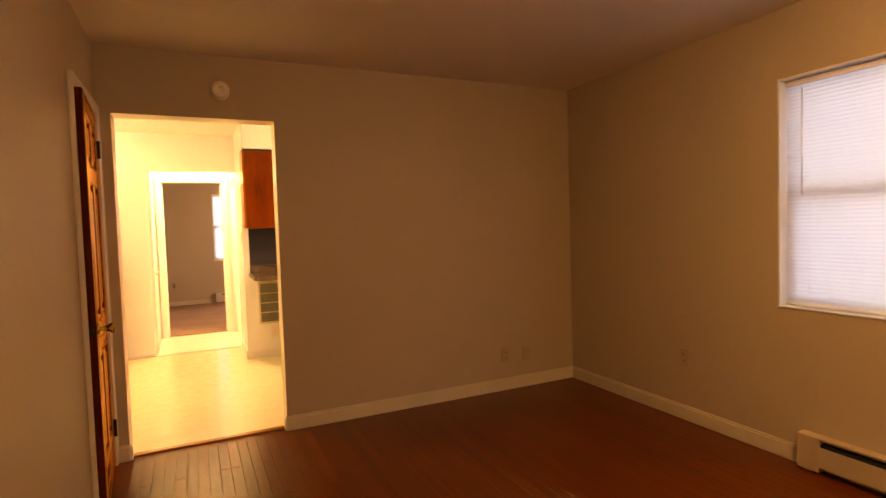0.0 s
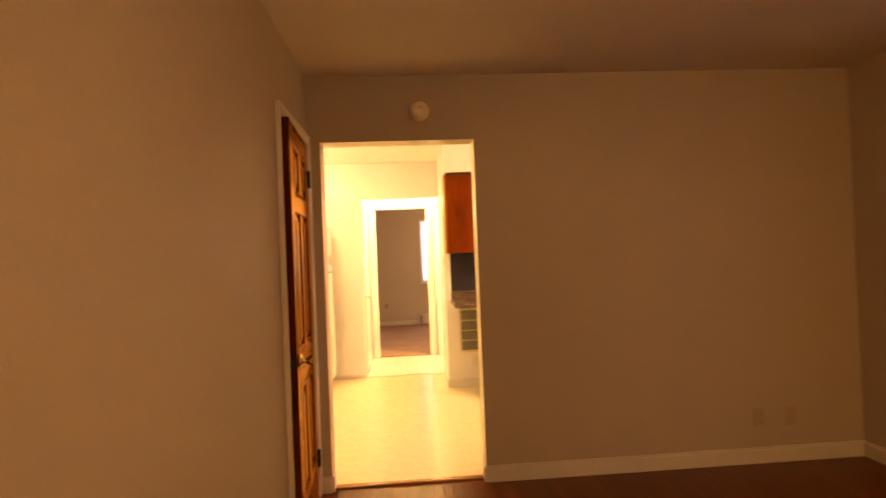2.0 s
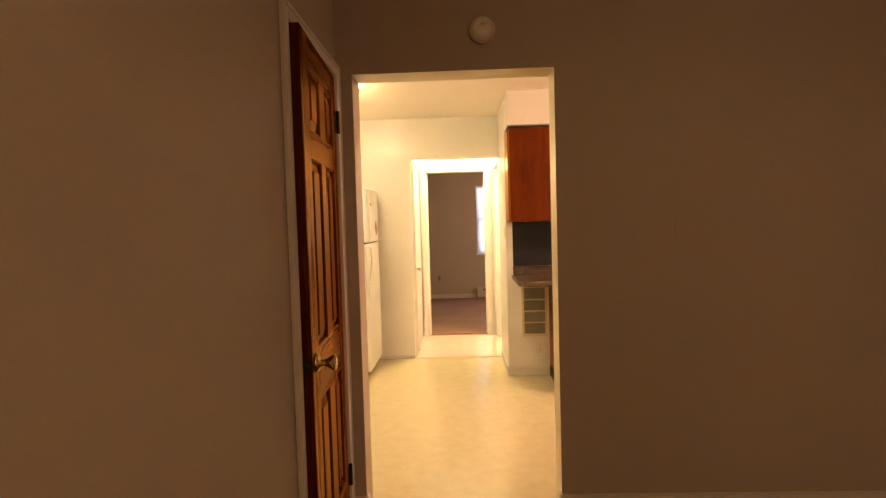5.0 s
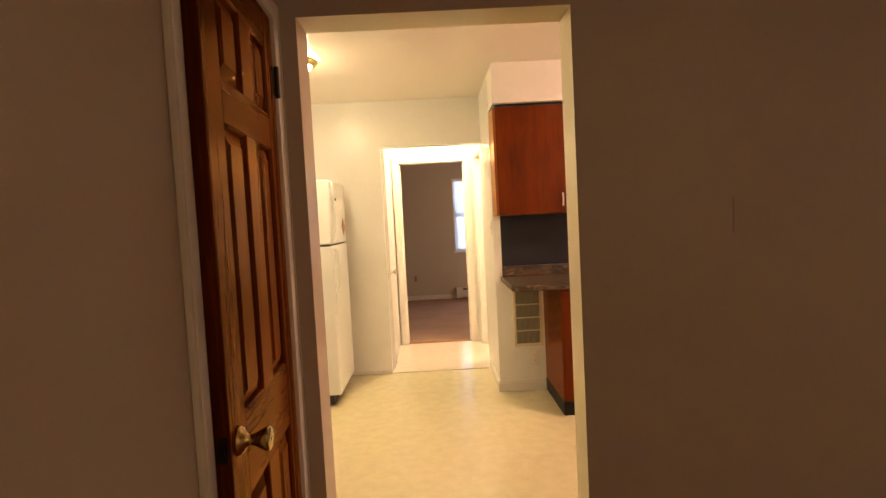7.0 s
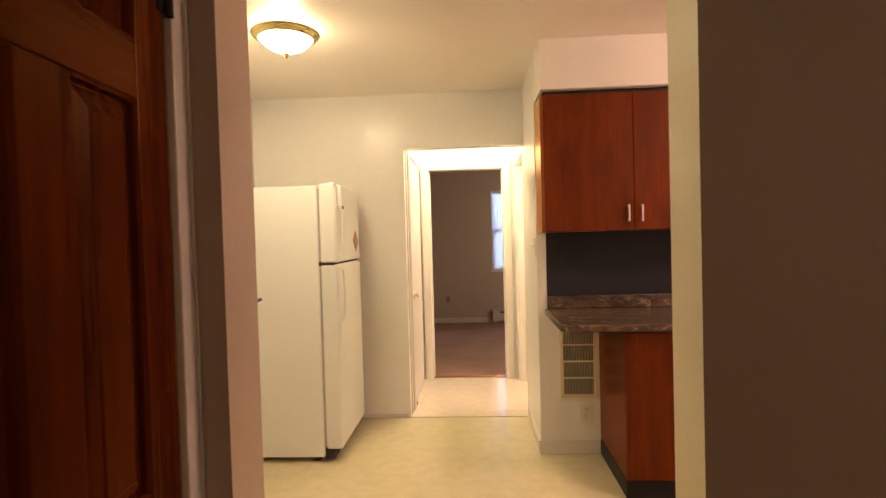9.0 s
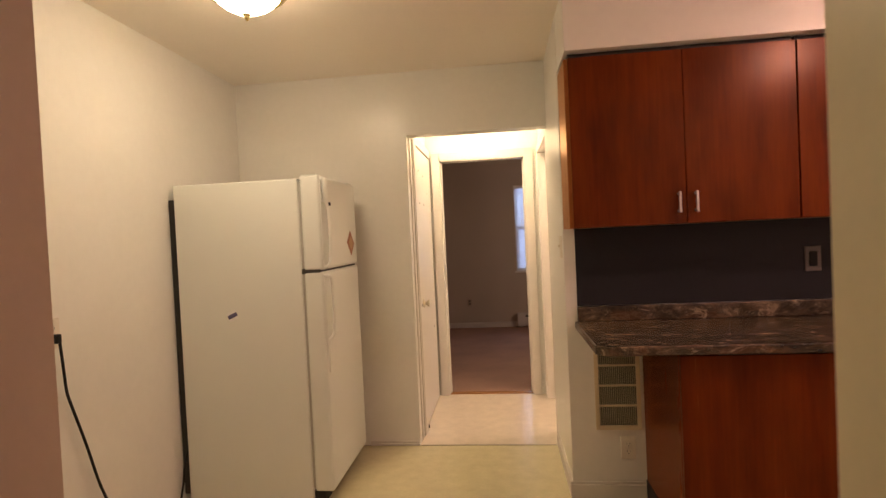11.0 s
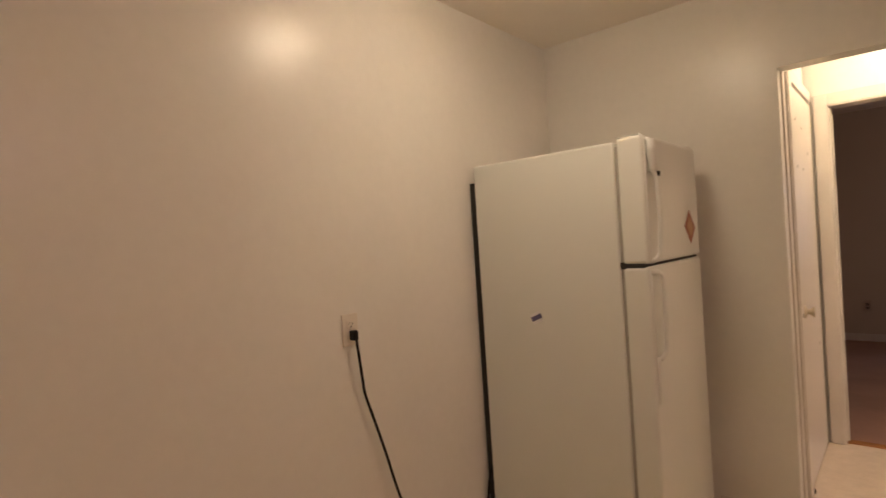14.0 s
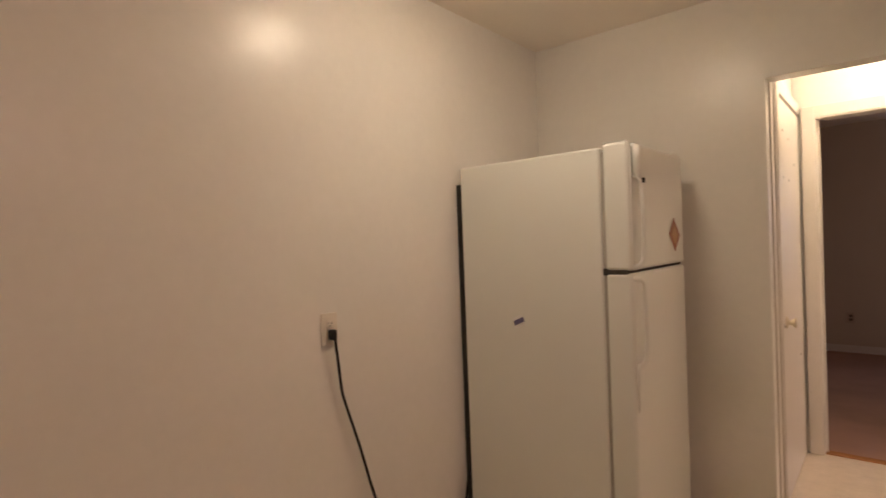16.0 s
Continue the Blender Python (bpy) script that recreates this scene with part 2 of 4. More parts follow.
# cherry lightened to tan: the glossy reflection on the cabinet sides is painted in
M_CHERRY_SHEEN = wood("cherry_side_sheen", (0.27, 0.088, 0.023), (0.39, 0.138, 0.040), 0.28, "z", 0.8, spec=0.0, amber=(1.0, 0.72, 0.50))
M_DOOR = wood("stained_pine", (0.050, 0.0068, 0.0013), (0.150, 0.028, 0.0046), 0.27, "z", 0.7, spec=0.0, figure=0.25, amber=(0.95, 0.50, 0.22))
M_DOORX = wood("stained_pine_rail", (0.050, 0.0068, 0.0013), (0.150, 0.028, 0.0046), 0.27, "y", 0.7, spec=0.0, figure=0.25, amber=(0.95, 0.50, 0.22))
M_PLANK = wood("oak_plank", (0.066, 0.0098, 0.0022), (0.132, 0.0250, 0.0052), 0.29, "y", 0.6, coat=0.06, each=0.16, spec=0.40, varnish=(1.0, 0.75, 0.5))
M_SUBFLOOR = material("dark_joint", (0.055, 0.016, 0.006), 0.8)
M_THRESH = wood("threshold_wood", (0.22, 0.09, 0.03), (0.40, 0.19, 0.07), 0.22, "x", 1.0, coat=0.4)
M_COUNTER = laminate("stone_look_laminate")
M_BLIND = material("white_vinyl_slat", (0.82, 0.83, 0.86), 0.45, vary=0.02)
M_GLOBE = glowing("lit_frosted_glass", (1.0, 0.78, 0.50), 50.0)
M_GLOBE_HALL = glowing("lit_frosted_glass_hall", (1.0, 0.76, 0.46), 76.0)
M_GLOBE_LIVING = glowing("lit_frosted_glass_living", (1.0, 0.60, 0.29), 69.0)
M_GLOBE_SINK = glowing("lit_frosted_glass_sink", (1.0, 0.575, 0.46), 84.0)
M_GLOBE_SIDE = glowing("lit_frosted_glass_side", (1.0, 0.68, 0.48), 85.0)
M_TAG = material("paper_label", (0.80, 0.80, 0.80), 0.5)
M_BLUE = material("blue_print", (0.11, 0.10, 0.20), 0.5)
M_RUST = material("rust_red_print", (0.30, 0.105, 0.055), 0.5)
M_TANPRINT = material("tan_print", (0.42, 0.25, 0.12), 0.5)
M_DUCT = material("grey_louvre", (0.38, 0.36, 0.26), 0.5, vary=0.15, scale=30)
M_DUCTBACK = material("dusty_duct", (0.11, 0.10, 0.075), 0.8, vary=0.2, scale=20)

# ---- mesh helpers ----


def mesh_of(bm, name, mats, smooth=False):
    me = bpy.data.meshes.new(name)
    bmesh.ops.recalc_face_normals(bm, faces=bm.faces[:])
    bm.to_mesh(me)
    bm.free()
    for m in mats:
        me.materials.append(m)
    if smooth:
        for p in me.polygons:
            p.use_smooth = True
    return me


def add_box(bm, x0, y0, z0, x1, y1, z1, bevel=0.0, mat=0, seg=2):
    r = bmesh.ops.create_cube(bm, size=1.0, matrix=Matrix.LocRotScale(((x0 + x1) / 2, (y0 + y1) / 2, (z0 + z1) / 2), None, (x1 - x0, y1 - y0, z1 - z0)))
    faces = {f for v in r["verts"] for f in v.link_faces}
    for f in faces:
        f.material_index = mat
    if bevel:
        edges = list({e for f in faces for e in f.edges})
        b = bmesh.ops.bevel(bm, geom=edges, offset=bevel, segments=seg, profile=0.5, affect="EDGES")
        for f in b["faces"]:
            f.material_index = mat


def add_lathe(bm, profile, centre, axis="z", steps=32, mat=0):
    """A turned shape: profile of (radius, height along axis)."""
    rings = []
    for r, h in profile:
        ring = []
        for i in range(steps):
            a = 2 * math.pi * i / steps
            u, v = r * math.cos(a), r * math.sin(a)
            off = {"z": (u, v, h), "x": (h, u, v), "y": (u, h, v)}[axis]
            ring.append(bm.verts.new(Vector(centre) + Vector(off)))
        rings.append(ring)
    for a, b in zip(rings, rings[1:]):
        for i in range(steps):
            j = (i + 1) % steps
            bm.faces.new((a[i], a[j], b[j], b[i])).material_index = mat
    for ring in (rings[0], rings[-1]):
        if len(ring) > 2:
            bm.faces.new(ring).material_index = mat


def part(name, parent, boxes=(), mats=(M_WHITE,), bevel=0.0, label="", build=None, smooth=False):
    bm = bmesh.new()
    for b in boxes:
        add_box(bm, *b[:6], bevel=bevel, mat=b[6] if len(b) > 6 else 0)
    if build:
        build(bm)
    ob = new(name, mesh_of(bm, name, mats, smooth))
    ob.parent = parent
    if label:
        ob["label"] = label
    return ob


def empty(name, at=(0, 0, 0), **tags):
    ob = new(name)
    ob.location = at
    ob.empty_display_size = 0.05
    return tagged(ob, **tags)


def wall(name, boxes, pick, mats, label):
    """A wall of plain blocks; pick(normal, centre) chooses the paint of each face."""
    bm = bmesh.new()
    for b in boxes:
        add_box(bm, *b)
    for f in bm.faces:
        f.normal_update()
        f.material_index = pick(f.normal, f.calc_center_median())
    ob = new(name, mesh_of(bm, name, mats))
    return tagged(ob, label, "wall", kind="structure")


def trim(name, boxes, label, mat=None, bevel=0.004, category="trim"):
    ob = part(name, None, boxes, (mat or M_TRIM,), bevel)
    return tagged(ob, label, category, kind="structure")


# ---- plan ----
CEIL = 2.44
XL, XR = 0.186, 3.56            # living room
YB = -5.6
OX0, OX1, OZ = 0.260, 1.17, 2.05   # opening to the kitchen
WT = 0.152                     # that wall's thickness
KX0, KX1 = -0.915, 3.2         # kitchen
KY0, KY1 = WT, 2.955
PX, PY = 1.130, 2.275           # corner where the counter's wall begins
HX0, HX1, HZ = 0.232, 1.116, 2.03   # opening to the hall
HY = 3.06                      # the hall's near face
IY = 4.03                      # frame of the bedroom door
IX0, IX1, IZ = 0.325, 1.027, 1.995
BY = 7.30                      # bedroom's far wall

# ---- structure ----
bedroom_xs = (-1.3, 3.2)


def two_tone(axis, sign):
    return lambda n, c: 0 if n[axis] * sign > 0.5 else 1


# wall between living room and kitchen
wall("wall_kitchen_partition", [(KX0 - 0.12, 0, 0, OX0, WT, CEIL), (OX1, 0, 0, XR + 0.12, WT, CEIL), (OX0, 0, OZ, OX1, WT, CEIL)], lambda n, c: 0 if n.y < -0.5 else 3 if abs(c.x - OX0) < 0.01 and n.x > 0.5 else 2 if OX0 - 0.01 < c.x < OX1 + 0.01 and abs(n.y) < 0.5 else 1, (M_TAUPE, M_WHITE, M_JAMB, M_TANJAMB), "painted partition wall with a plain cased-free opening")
# living room left wall with the panelled door
DY0, DY1, DZ = -0.704, -0.056, 2.03
wall("wall_west", [(XL - 0.12, YB, 0, XL, DY0, CEIL), (XL - 0.12, DY1, 0, XL, 0, CEIL), (XL - 0.12, DY0, DZ, XL, DY1, CEIL)], lambda n, c: 0, (M_TAUPE,), "taupe painted wall with a closet door")
part("closet_back", None, [(XL - 0.80, -1.0, 0, XL - 0.74, 0, CEIL), (XL - 0.74, -1.0, 0, XL - 0.12, -0.94, CEIL), (XL - 0.74, -0.94, -0.05, XL - 0.12, 0, 0.0)], (M_TAUPE,))
tagged(bpy.data.objects["closet_back"], "plain painted walls inside a dark closet", "wall", kind="structure")
WY0, WY1, WZ0, WZ1 = -2.79, -1.767, 0.838, 2.072
wall("wall_east", [(XR, YB, 0, XR + 0.16, WY0, CEIL), (XR, WY1, 0, XR + 0.16, 0, CEIL), (XR, WY0, 0, XR + 0.16, WY1, WZ0), (XR, WY0, WZ1, XR + 0.16, WY1, CEIL)], lambda n, c: 0, (M_TAUPE,), "taupe painted outer wall with a window")
wall("wall_south", [(XL - 0.12, YB - 0.12, 0, XR + 0.16, YB, CEIL)], lambda n, c: 0, (M_TAUPE,), "plain taupe painted wall")
tagged(part("ceiling_living", None, [(XL - 0.9, YB - 0.12, CEIL, XR + 0.16, 0.07, CEIL + 0.1)], (M_CEIL,)), "off-white painted flat ceiling", "ceiling", kind="structure")
tagged(part("ceiling_kitchen", None, [(KX0 - 0.12, 0.075, CEIL, KX1 + 0.12, HY - 0.05, CEIL + 0.1)], (M_KCEIL,)), "off-white satin painted kitchen ceiling", "ceiling", kind="structure")
# kitchen walls
tagged(part("wall_kitchen_west", None, [(KX0 - 0.12, WT, 0, KX0, HY, CEIL)], (M_WHITE,)), "glossy white painted kitchen wall", "wall", kind="structure")
tagged(part("wall_kitchen_east", None, [(KX1, WT, 0, KX1 + 0.12, PY + 0.1, CEIL)], (M_WHITE,)), "glossy white painted kitchen wall", "wall", kind="structure")
wall("wall_kitchen_north", [(KX0, KY1, 0, HX0, HY, CEIL), (HX0, KY1, HZ, HX1 + 0.1, HY, CEIL)], lambda n, c: 0, (M_WHITE,), "glossy white wall with an opening to the hall")
wall("wall_counter", [(PX, PY, 0, KX1, PY + 0.1, CEIL), (PX, PY + 0.1, 0, PX + 0.1, KY1, CEIL), (PX, KY1, 0, PX + 0.1, HY, HZ)], lambda n, c: 0, (M_WHITE,), "white wall behind the counter")
# soffit over the cabinets
SY = 1.965
tagged(part("soffit", None, [(PX + 0.002, SY, 2.16, KX1, PY, CEIL)], (M_WHITE,), 0.003), "white painted soffit above the cabinets", "soffit", kind="structure")
# hall
# the block beyond y = 3.98 is coloured dark for the gap's shade
wall("wall_hall_west", [(HX0 - 0.12, HY, 0, HX0 - 0.02, 3.98, CEIL), (HX0 - 0.12, 3.98, 0, HX0 - 0.08, IY, CEIL)], lambda n, c: 1 if c.y > 3.979 else 0, (M_WHITE, M_GASKET), "white hall wall with a closet gap coloured dark as shade")
EX1 = PX + 0.155                # far side of the wall beside the hall
wall("wall_hall_east", [(PX + 0.02, HY, 0, EX1, 3.13, CEIL), (PX + 0.02, 3.92, 0, EX1, IY, CEIL), (PX + 0.02, 3.13, 2.02, EX1, 3.92, CEIL)], lambda n, c: 0, (M_WHITE,), "white hall wall with a doorway")
wall("wall_side_room", [(2.25, PY + 0.1, 0, 2.35, IY, CEIL)], lambda n, c: 0, (M_WHITE,), "plain white wall of the side room")
tagged(part("ceiling_side_room", None, [(EX1, PY + 0.1, CEIL, 2.35, IY, CEIL + 0.1)], (M_CEIL,)), "white painted side room ceiling", "ceiling", kind="structure")
tagged(part("ceiling_hall", None, [(HX0 - 0.12, HY - 0.045, CEIL, EX1 - 0.002, IY + 0.1, CEIL + 0.1)], (M_CEIL,)), "white painted hall ceiling", "ceiling", kind="structure")
wall("wall_bedroom_south", [(bedroom_xs[0], IY, 0, IX0 - 0.015, IY + 0.11, CEIL), (IX1 + 0.015, IY, 0, bedroom_xs[1], IY + 0.11, CEIL), (IX0 - 0.015, IY, IZ + 0.015, IX1 + 0.015, IY + 0.11, CEIL)], two_tone(1, 1), (M_TAUPE, M_WHITE), "wall with the bedroom doorway")
# bedroom
BWX0, BWX1, BWZ0, BWZ1 = 1.01, 1.82, 0.815, 2.06
wall("wall_bedroom_north", [(bedroom_xs[0], BY, 0, BWX0, BY + 0.16, CEIL), (BWX1, BY, 0, bedroom_xs[1], BY + 0.16, CEIL), (BWX0, BY, 0, BWX1, BY + 0.16, BWZ0), (BWX0, BY, BWZ1, BWX1, BY + 0.16, CEIL)], lambda n, c: 0, (M_TAUPE,), "taupe bedroom wall with a window")
wall("wall_bedroom_west", [(bedroom_xs[0] - 0.1, IY, 0, bedroom_xs[0], BY + 0.16, CEIL)], lambda n, c: 0, (M_TAUPE,), "taupe bedroom wall")
# unseen opening in this wall lets the added bedroom fill in
wall("wall_bedroom_east", [(bedroom_xs[1], IY, 0, bedroom_xs[1] + 0.1, 5.2, CEIL), (bedroom_xs[1], 6.2, 0, bedroom_xs[1] + 0.1, BY + 0.16, CEIL), (bedroom_xs[1], 5.2, 0, bedroom_xs[1] + 0.1, 6.2, 0.85), (bedroom_xs[1], 5.2, 2.05, bedroom_xs[1] + 0.1, 6.2, CEIL)], lambda n, c: 0, (M_TAUPE,), "taupe bedroom wall")
tagged(part("ceiling_bedroom", None, [(bedroom_xs[0], IY + 0.105, CEIL, bedroom_xs[1], BY + 0.16, CEIL + 0.1)], (M_CEIL,)), "white bedroom ceiling", "ceiling", kind="structure")

# floors
floor = tagged(part("floor_living", None, [(XL - 0.12, YB, -0.06, XR, 0.055, -0.012)], (M_SUBFLOOR,)), "narrow red-brown varnished oak strip floor", "floor", kind="structure")
tagged(part("floor_kitchen", None, [(KX0, 0.058, -0.06, KX1, 2.95, 0.0)], (M_VINYL,)), "cream sheet vinyl kitchen floor", "floor", kind="structure")
tagged(part("floor_hall", None, [(HX0 - 0.12, 2.953, -0.06, PX + 0.12, IY + 0.02, 0.003), (PX + 0.12, PY + 0.1, -0.06, 2.25, IY + 0.02, 0.003)], (M_HALLVINYL,)), "pale shiny vinyl hall floor", "floor", kind="structure")
tagged(part("floor_bedroom", None, [(bedroom_xs[0], IY + 0.075, -0.06, bedroom_xs[1], BY, 0.008)], (M_CARPET,)), "brown cut-pile bedroom carpet", "floor", kind="structure")
tagged(part("threshold", None, [(OX0 + 0.012, 0.035, -0.008, OX1 - 0.012, 0.085, 0.014)], (M_THRESH,), 0.008), "worn varnished wooden threshold strip", "threshold", kind="structure")
tagged(part("threshold_bedroom", None, [(IX0, IY + 0.02, -0.02, IX1, IY + 0.075, 0.012)], (M_THRESH,), 0.005), "wooden threshold under the bedroom door", "threshold", kind="structure")
tagged(part("floor_seam_strip", None, [(HX0, 2.946, 0.0005, HX1, 2.955, 0.0045)], (M_SEAM,), 0.0015), "thin pale seam strip between two floors", "trim", kind="structure")

# baseboards
BH = 0.098


def base_x(name, x0, x1, y, side, h=BH):
    t = 0.014
    return trim(name, [(x0, min(y, y + side * t), 0.001, x1, max(y, y + side * t), h - 0.014), (x0, min(y, y + side * t * 0.6), h - 0.0145, x1, max(y, y + side * t * 0.6), h)], "white painted wooden baseboard", bevel=0.003, category="baseboard")


def base_y(name, y0, y1, x, side, h=BH):
    t = 0.014
    return trim(name, [(min(x, x + side * t), y0, 0.001, max(x, x + side * t), y1, h - 0.014), (min(x, x + side * t * 0.6), y0, h - 0.0145, max(x, x + side * t * 0.6), y1, h)], "white painted wooden baseboard", bevel=0.003, category="baseboard")


base_x("baseboard", OX1, XR, 0.0, -1).data.materials[0] = M_BASE
base_x("baseboard", XL + 0.022, OX0, 0.0, -1).data.materials[0] = M_BASE
base_y("baseboard", YB, -0.80, XL, 1).data.materials[0] = M_BASE
base_y("baseboard", -1.90, -0.015, XR, -1).data.materials[0] = M_BASE
base_x("baseboard", XL, XR, YB, 1).data.materials[0] = M_BASE
base_y("baseboard", -0.002, 0.034, OX1, -1)
base_y("baseboard", -0.002, 0.034, OX0, 1)
base_x("baseboard", -0.10, HX0, KY1, -1, 0.03)
base_y("baseboard", PY, KY1, PX, -1, 0.085)
base_x("baseboard", PX - 0.014, 1.49, PY, -1, 0.085)
base_x("baseboard", bedroom_xs[0], 0.99, BY, -1, 0.085).data.materials[0] = M_TRIM_DULL

# ---- doors ----


def casing(parent, name, boxes, bevel=0.005):
    return part(name, parent, boxes, (M_TRIM,), bevel)


def raised_panel(bm, y0, y1, z0, z1, face, mat=0):
    """A fielded panel: a sunk margin that slopes up to a raised field."""
    steps = [(0.0, face - 0.030), (0.0, face - 0.002), (0.005, face - 0.006), (0.008, face - 0.0165), (0.012, face - 0.0165), (0.040, face - 0.006), (0.043, face - 0.003)]
    loops = []
    for inset, x in steps:
        loops.append([bm.verts.new((x, y, z)) for y, z in ((y0 + inset, z0 + inset), (y1 - inset, z0 + inset), (y1 - inset, z1 - inset), (y0 + inset, z1 - inset))])
    for a, b in zip(loops, loops[1:]):
        for i in range(4):
            bm.faces.new((a[i], a[(i + 1) % 4], b[(i + 1) % 4], b[i])).material_index = mat
    bm.faces.new(loops[-1]).material_index = mat
    bm.faces.new(loops[0]).material_index = mat


def panel_door(name, width, height, m_stile, m_rail, thick=0.035):
    """A six-panelled door; hinge edge at the origin, leaf along -y, its face towards +x at x = 0."""
    d = empty(name)
    st = 0.112
    hs = 0.094
    mid = 0.302
    rails = [(0.0, 0.235), (0.735, 0.925), (1.590, 1.690), (1.900, height)]
    for y0, y1 in ((-hs, 0), (-width, -width + st)):
        part("stile", d, [(-thick, y0, 0, 0, y1, height)], (m_stile,), 0.003)
    for a, b in zip(rails, rails[1:]):
        part("mullion", d, [(-thick + 0.001, -mid - 0.051, a[1], -0.001, -mid + 0.051, b[0])], (m_stile,), 0.003)
        for y0, y1 in ((-width + st, -mid - 0.051), (-mid + 0.051, -hs)):
            part("panel", d, mats=(m_stile,), build=lambda bm, y0=y0, y1=y1, a=a, b=b: raised_panel(bm, y0, y1, a[1], b[0], 0.0))
    for z0, z1 in rails:
        part("rail", d, [(-thick + 0.0005, -width + st, z0, -0.0005, -hs, z1)], (m_rail,), 0.003)
    part("back_board", d, [(-thick + 0.002, -width + 0.01, 0.01, -0.0305, -0.01, height - 0.01)], (m_stile,))
    return d


def knob(bm, at, axis, side):
    prof = [(0.0, 0.0), (0.032, 0.0), (0.0325, 0.004), (0.028, 0.010), (0.018, 0.016), (0.0125, 0.022), (0.0120, 0.030), (0.0145, 0.038), (0.0200, 0.048), (0.0250, 0.058), (0.0265, 0.064), (0.0255, 0.068), (0.021, 0.070), (0.012, 0.0705), (0.0, 0.0710)]
    add_lathe(bm, [(r, h * side) for r, h in prof], at, axis, 28)


closet_door = panel_door("closet_door", DY1 - DY0 - 0.008, 2.012, M_DOOR, M_DOORX)
tagged(closet_door, "red-brown stained pine six-panel door standing slightly ajar", "door")
closet_door.matrix_world = pose(XL + 0.006, DY1 - 0.004, 0.012, 0, 0, 3.6)
part("knob", closet_door, mats=(M_BRASS,), build=lambda bm: knob(bm, (0, -0.588, 0.888), "x", 1), smooth=True, label="polished brass door knob")
part("latch_plate", closet_door, [(-0.029, -0.6412, 0.860, -0.006, -0.6395, 0.917), (-0.023, -0.648, 0.878, -0.012, -0.641, 0.898)], (M_IRON,), 0.0008, label="small dark latch plate")
for hz in (0.172, 1.770):
    part("hinge", closet_door, [(0.0005, -0.022, hz, 0.003, -0.002, hz + 0.09)], (M_IRON,), 0.0008, label="dark bronze butt hinge",
         build=lambda bm, hz=hz: add_lathe(bm, [(0.0, hz - 0.006), (0.008, hz - 0.004), (0.008, hz + 0.094), (0.0, hz + 0.096)], (0.009, 0.004, 0), "z", 14))

frame_w = empty("closet_door_frame", (XL, DY1, 0), kind="structure", label="white painted wooden door casing on the taupe wall", category="door frame")
CW = 0.054
for nm, bx in (("jamb", (-0.10, -0.004, 0, -0.001, 0.0005, DZ)), ("jamb", (-0.10, DY0 - DY1 - 0.0005, 0, -0.001, DY0 - DY1 + 0.004, DZ)), ("head", (-0.10, DY0 - DY1, DZ - 0.004, -0.001, 0, DZ + 0.0005)),
               ("casing", (0.0005, 0.004, 0.001, 0.017, CW, DZ + CW)), ("casing", (0.0005, DY0 - DY1 - CW, 0.001, 0.017, DY0 - DY1 - 0.004, DZ + CW)), ("casing", (0.0005, DY0 - DY1 - 0.004, DZ + 0.004, 0.0165, 0.004, DZ + CW)),
               ("bead", (0.0165, 0.045, 0.001, 0.022, CW, DZ + CW)), ("bead", (0.0165, DY0 - DY1 - CW, 0.001, 0.022, DY0 - DY1 - CW + 0.015, DZ + CW)), ("bead", (0.016, DY0 - DY1 - CW + 0.015, DZ + CW - 0.016, 0.0215, CW - 0.017, DZ + CW))):
    part(nm, frame_w, [bx], (M_TRIM,), 0.0035 if nm != "head" else 0.001)

# bedroom doorway casing
fb = empty("bedroom_door_frame", (0, IY, 0), kind="structure", label="glossy white wooden casing round the bedroom doorway", category="door frame")
for nm, bx in (("jamb", (IX0 - 0.014, -0.012, 0.004, IX0, 0.11, IZ)), ("jamb", (IX1, -0.012, 0.004, IX1 + 0.014, 0.11, IZ)), ("head", (IX0 - 0.014, -0.012, IZ, IX1 + 0.014, 0.11, IZ + 0.014)),
               ("stop", (IX0 - 0.001, 0.045, 0.004, IX0 + 0.011, 0.08, IZ)), ("stop", (IX1 - 0.011, 0.045, 0.004, IX1 + 0.001, 0.08, IZ)),
               ("casing", (IX0 - 0.075, -0.018, 0.004, IX0 - 0.008, -0.0005, IZ + 0.075)), ("casing", (IX1 + 0.008, -0.018, 0.004, IX1 + 0.075, -0.0005, IZ + 0.075)), ("casing", (IX0 - 0.008, -0.0175, IZ + 0.008, IX1 + 0.008, -0.0005, IZ + 0.075))):
    part(nm, fb, [bx], (M_TRIM,), 0.003)

# white door folded against the hall's left side
hall_door = empty("hall_closet_door", (HX0 + 0.006, 3.25, 0.012), label="white painted wooden door on the hall side wall", category="door")
part("slab", hall_door, [(-0.022, 0.0, 0, 0.0, 0.730, 2.0)], (M_TRIM,), 0.003)
part("knob", hall_door, mats=(M_KNOB,), build=lambda bm: knob(bm, (0, 0.085, 0.875), "x", 0.62), smooth=True, label="small pale metal knob")
part("latch_plate", hall_door, [(-0.004, -0.050, 0.866, 0.0105, -0.036, 0.884)], (M_IRON,), label="dark latch hole")
part("door_stop", hall_door, mats=(M_IRON,), label="small dark door stop", build=lambda bm: add_lathe(bm, [(0.0, 0.0), (0.010, 0.0), (0.010, 0.018), (0.006, 0.022), (0.0, 0.022)], (0.004, 0.012, -0.008), "z", 12))
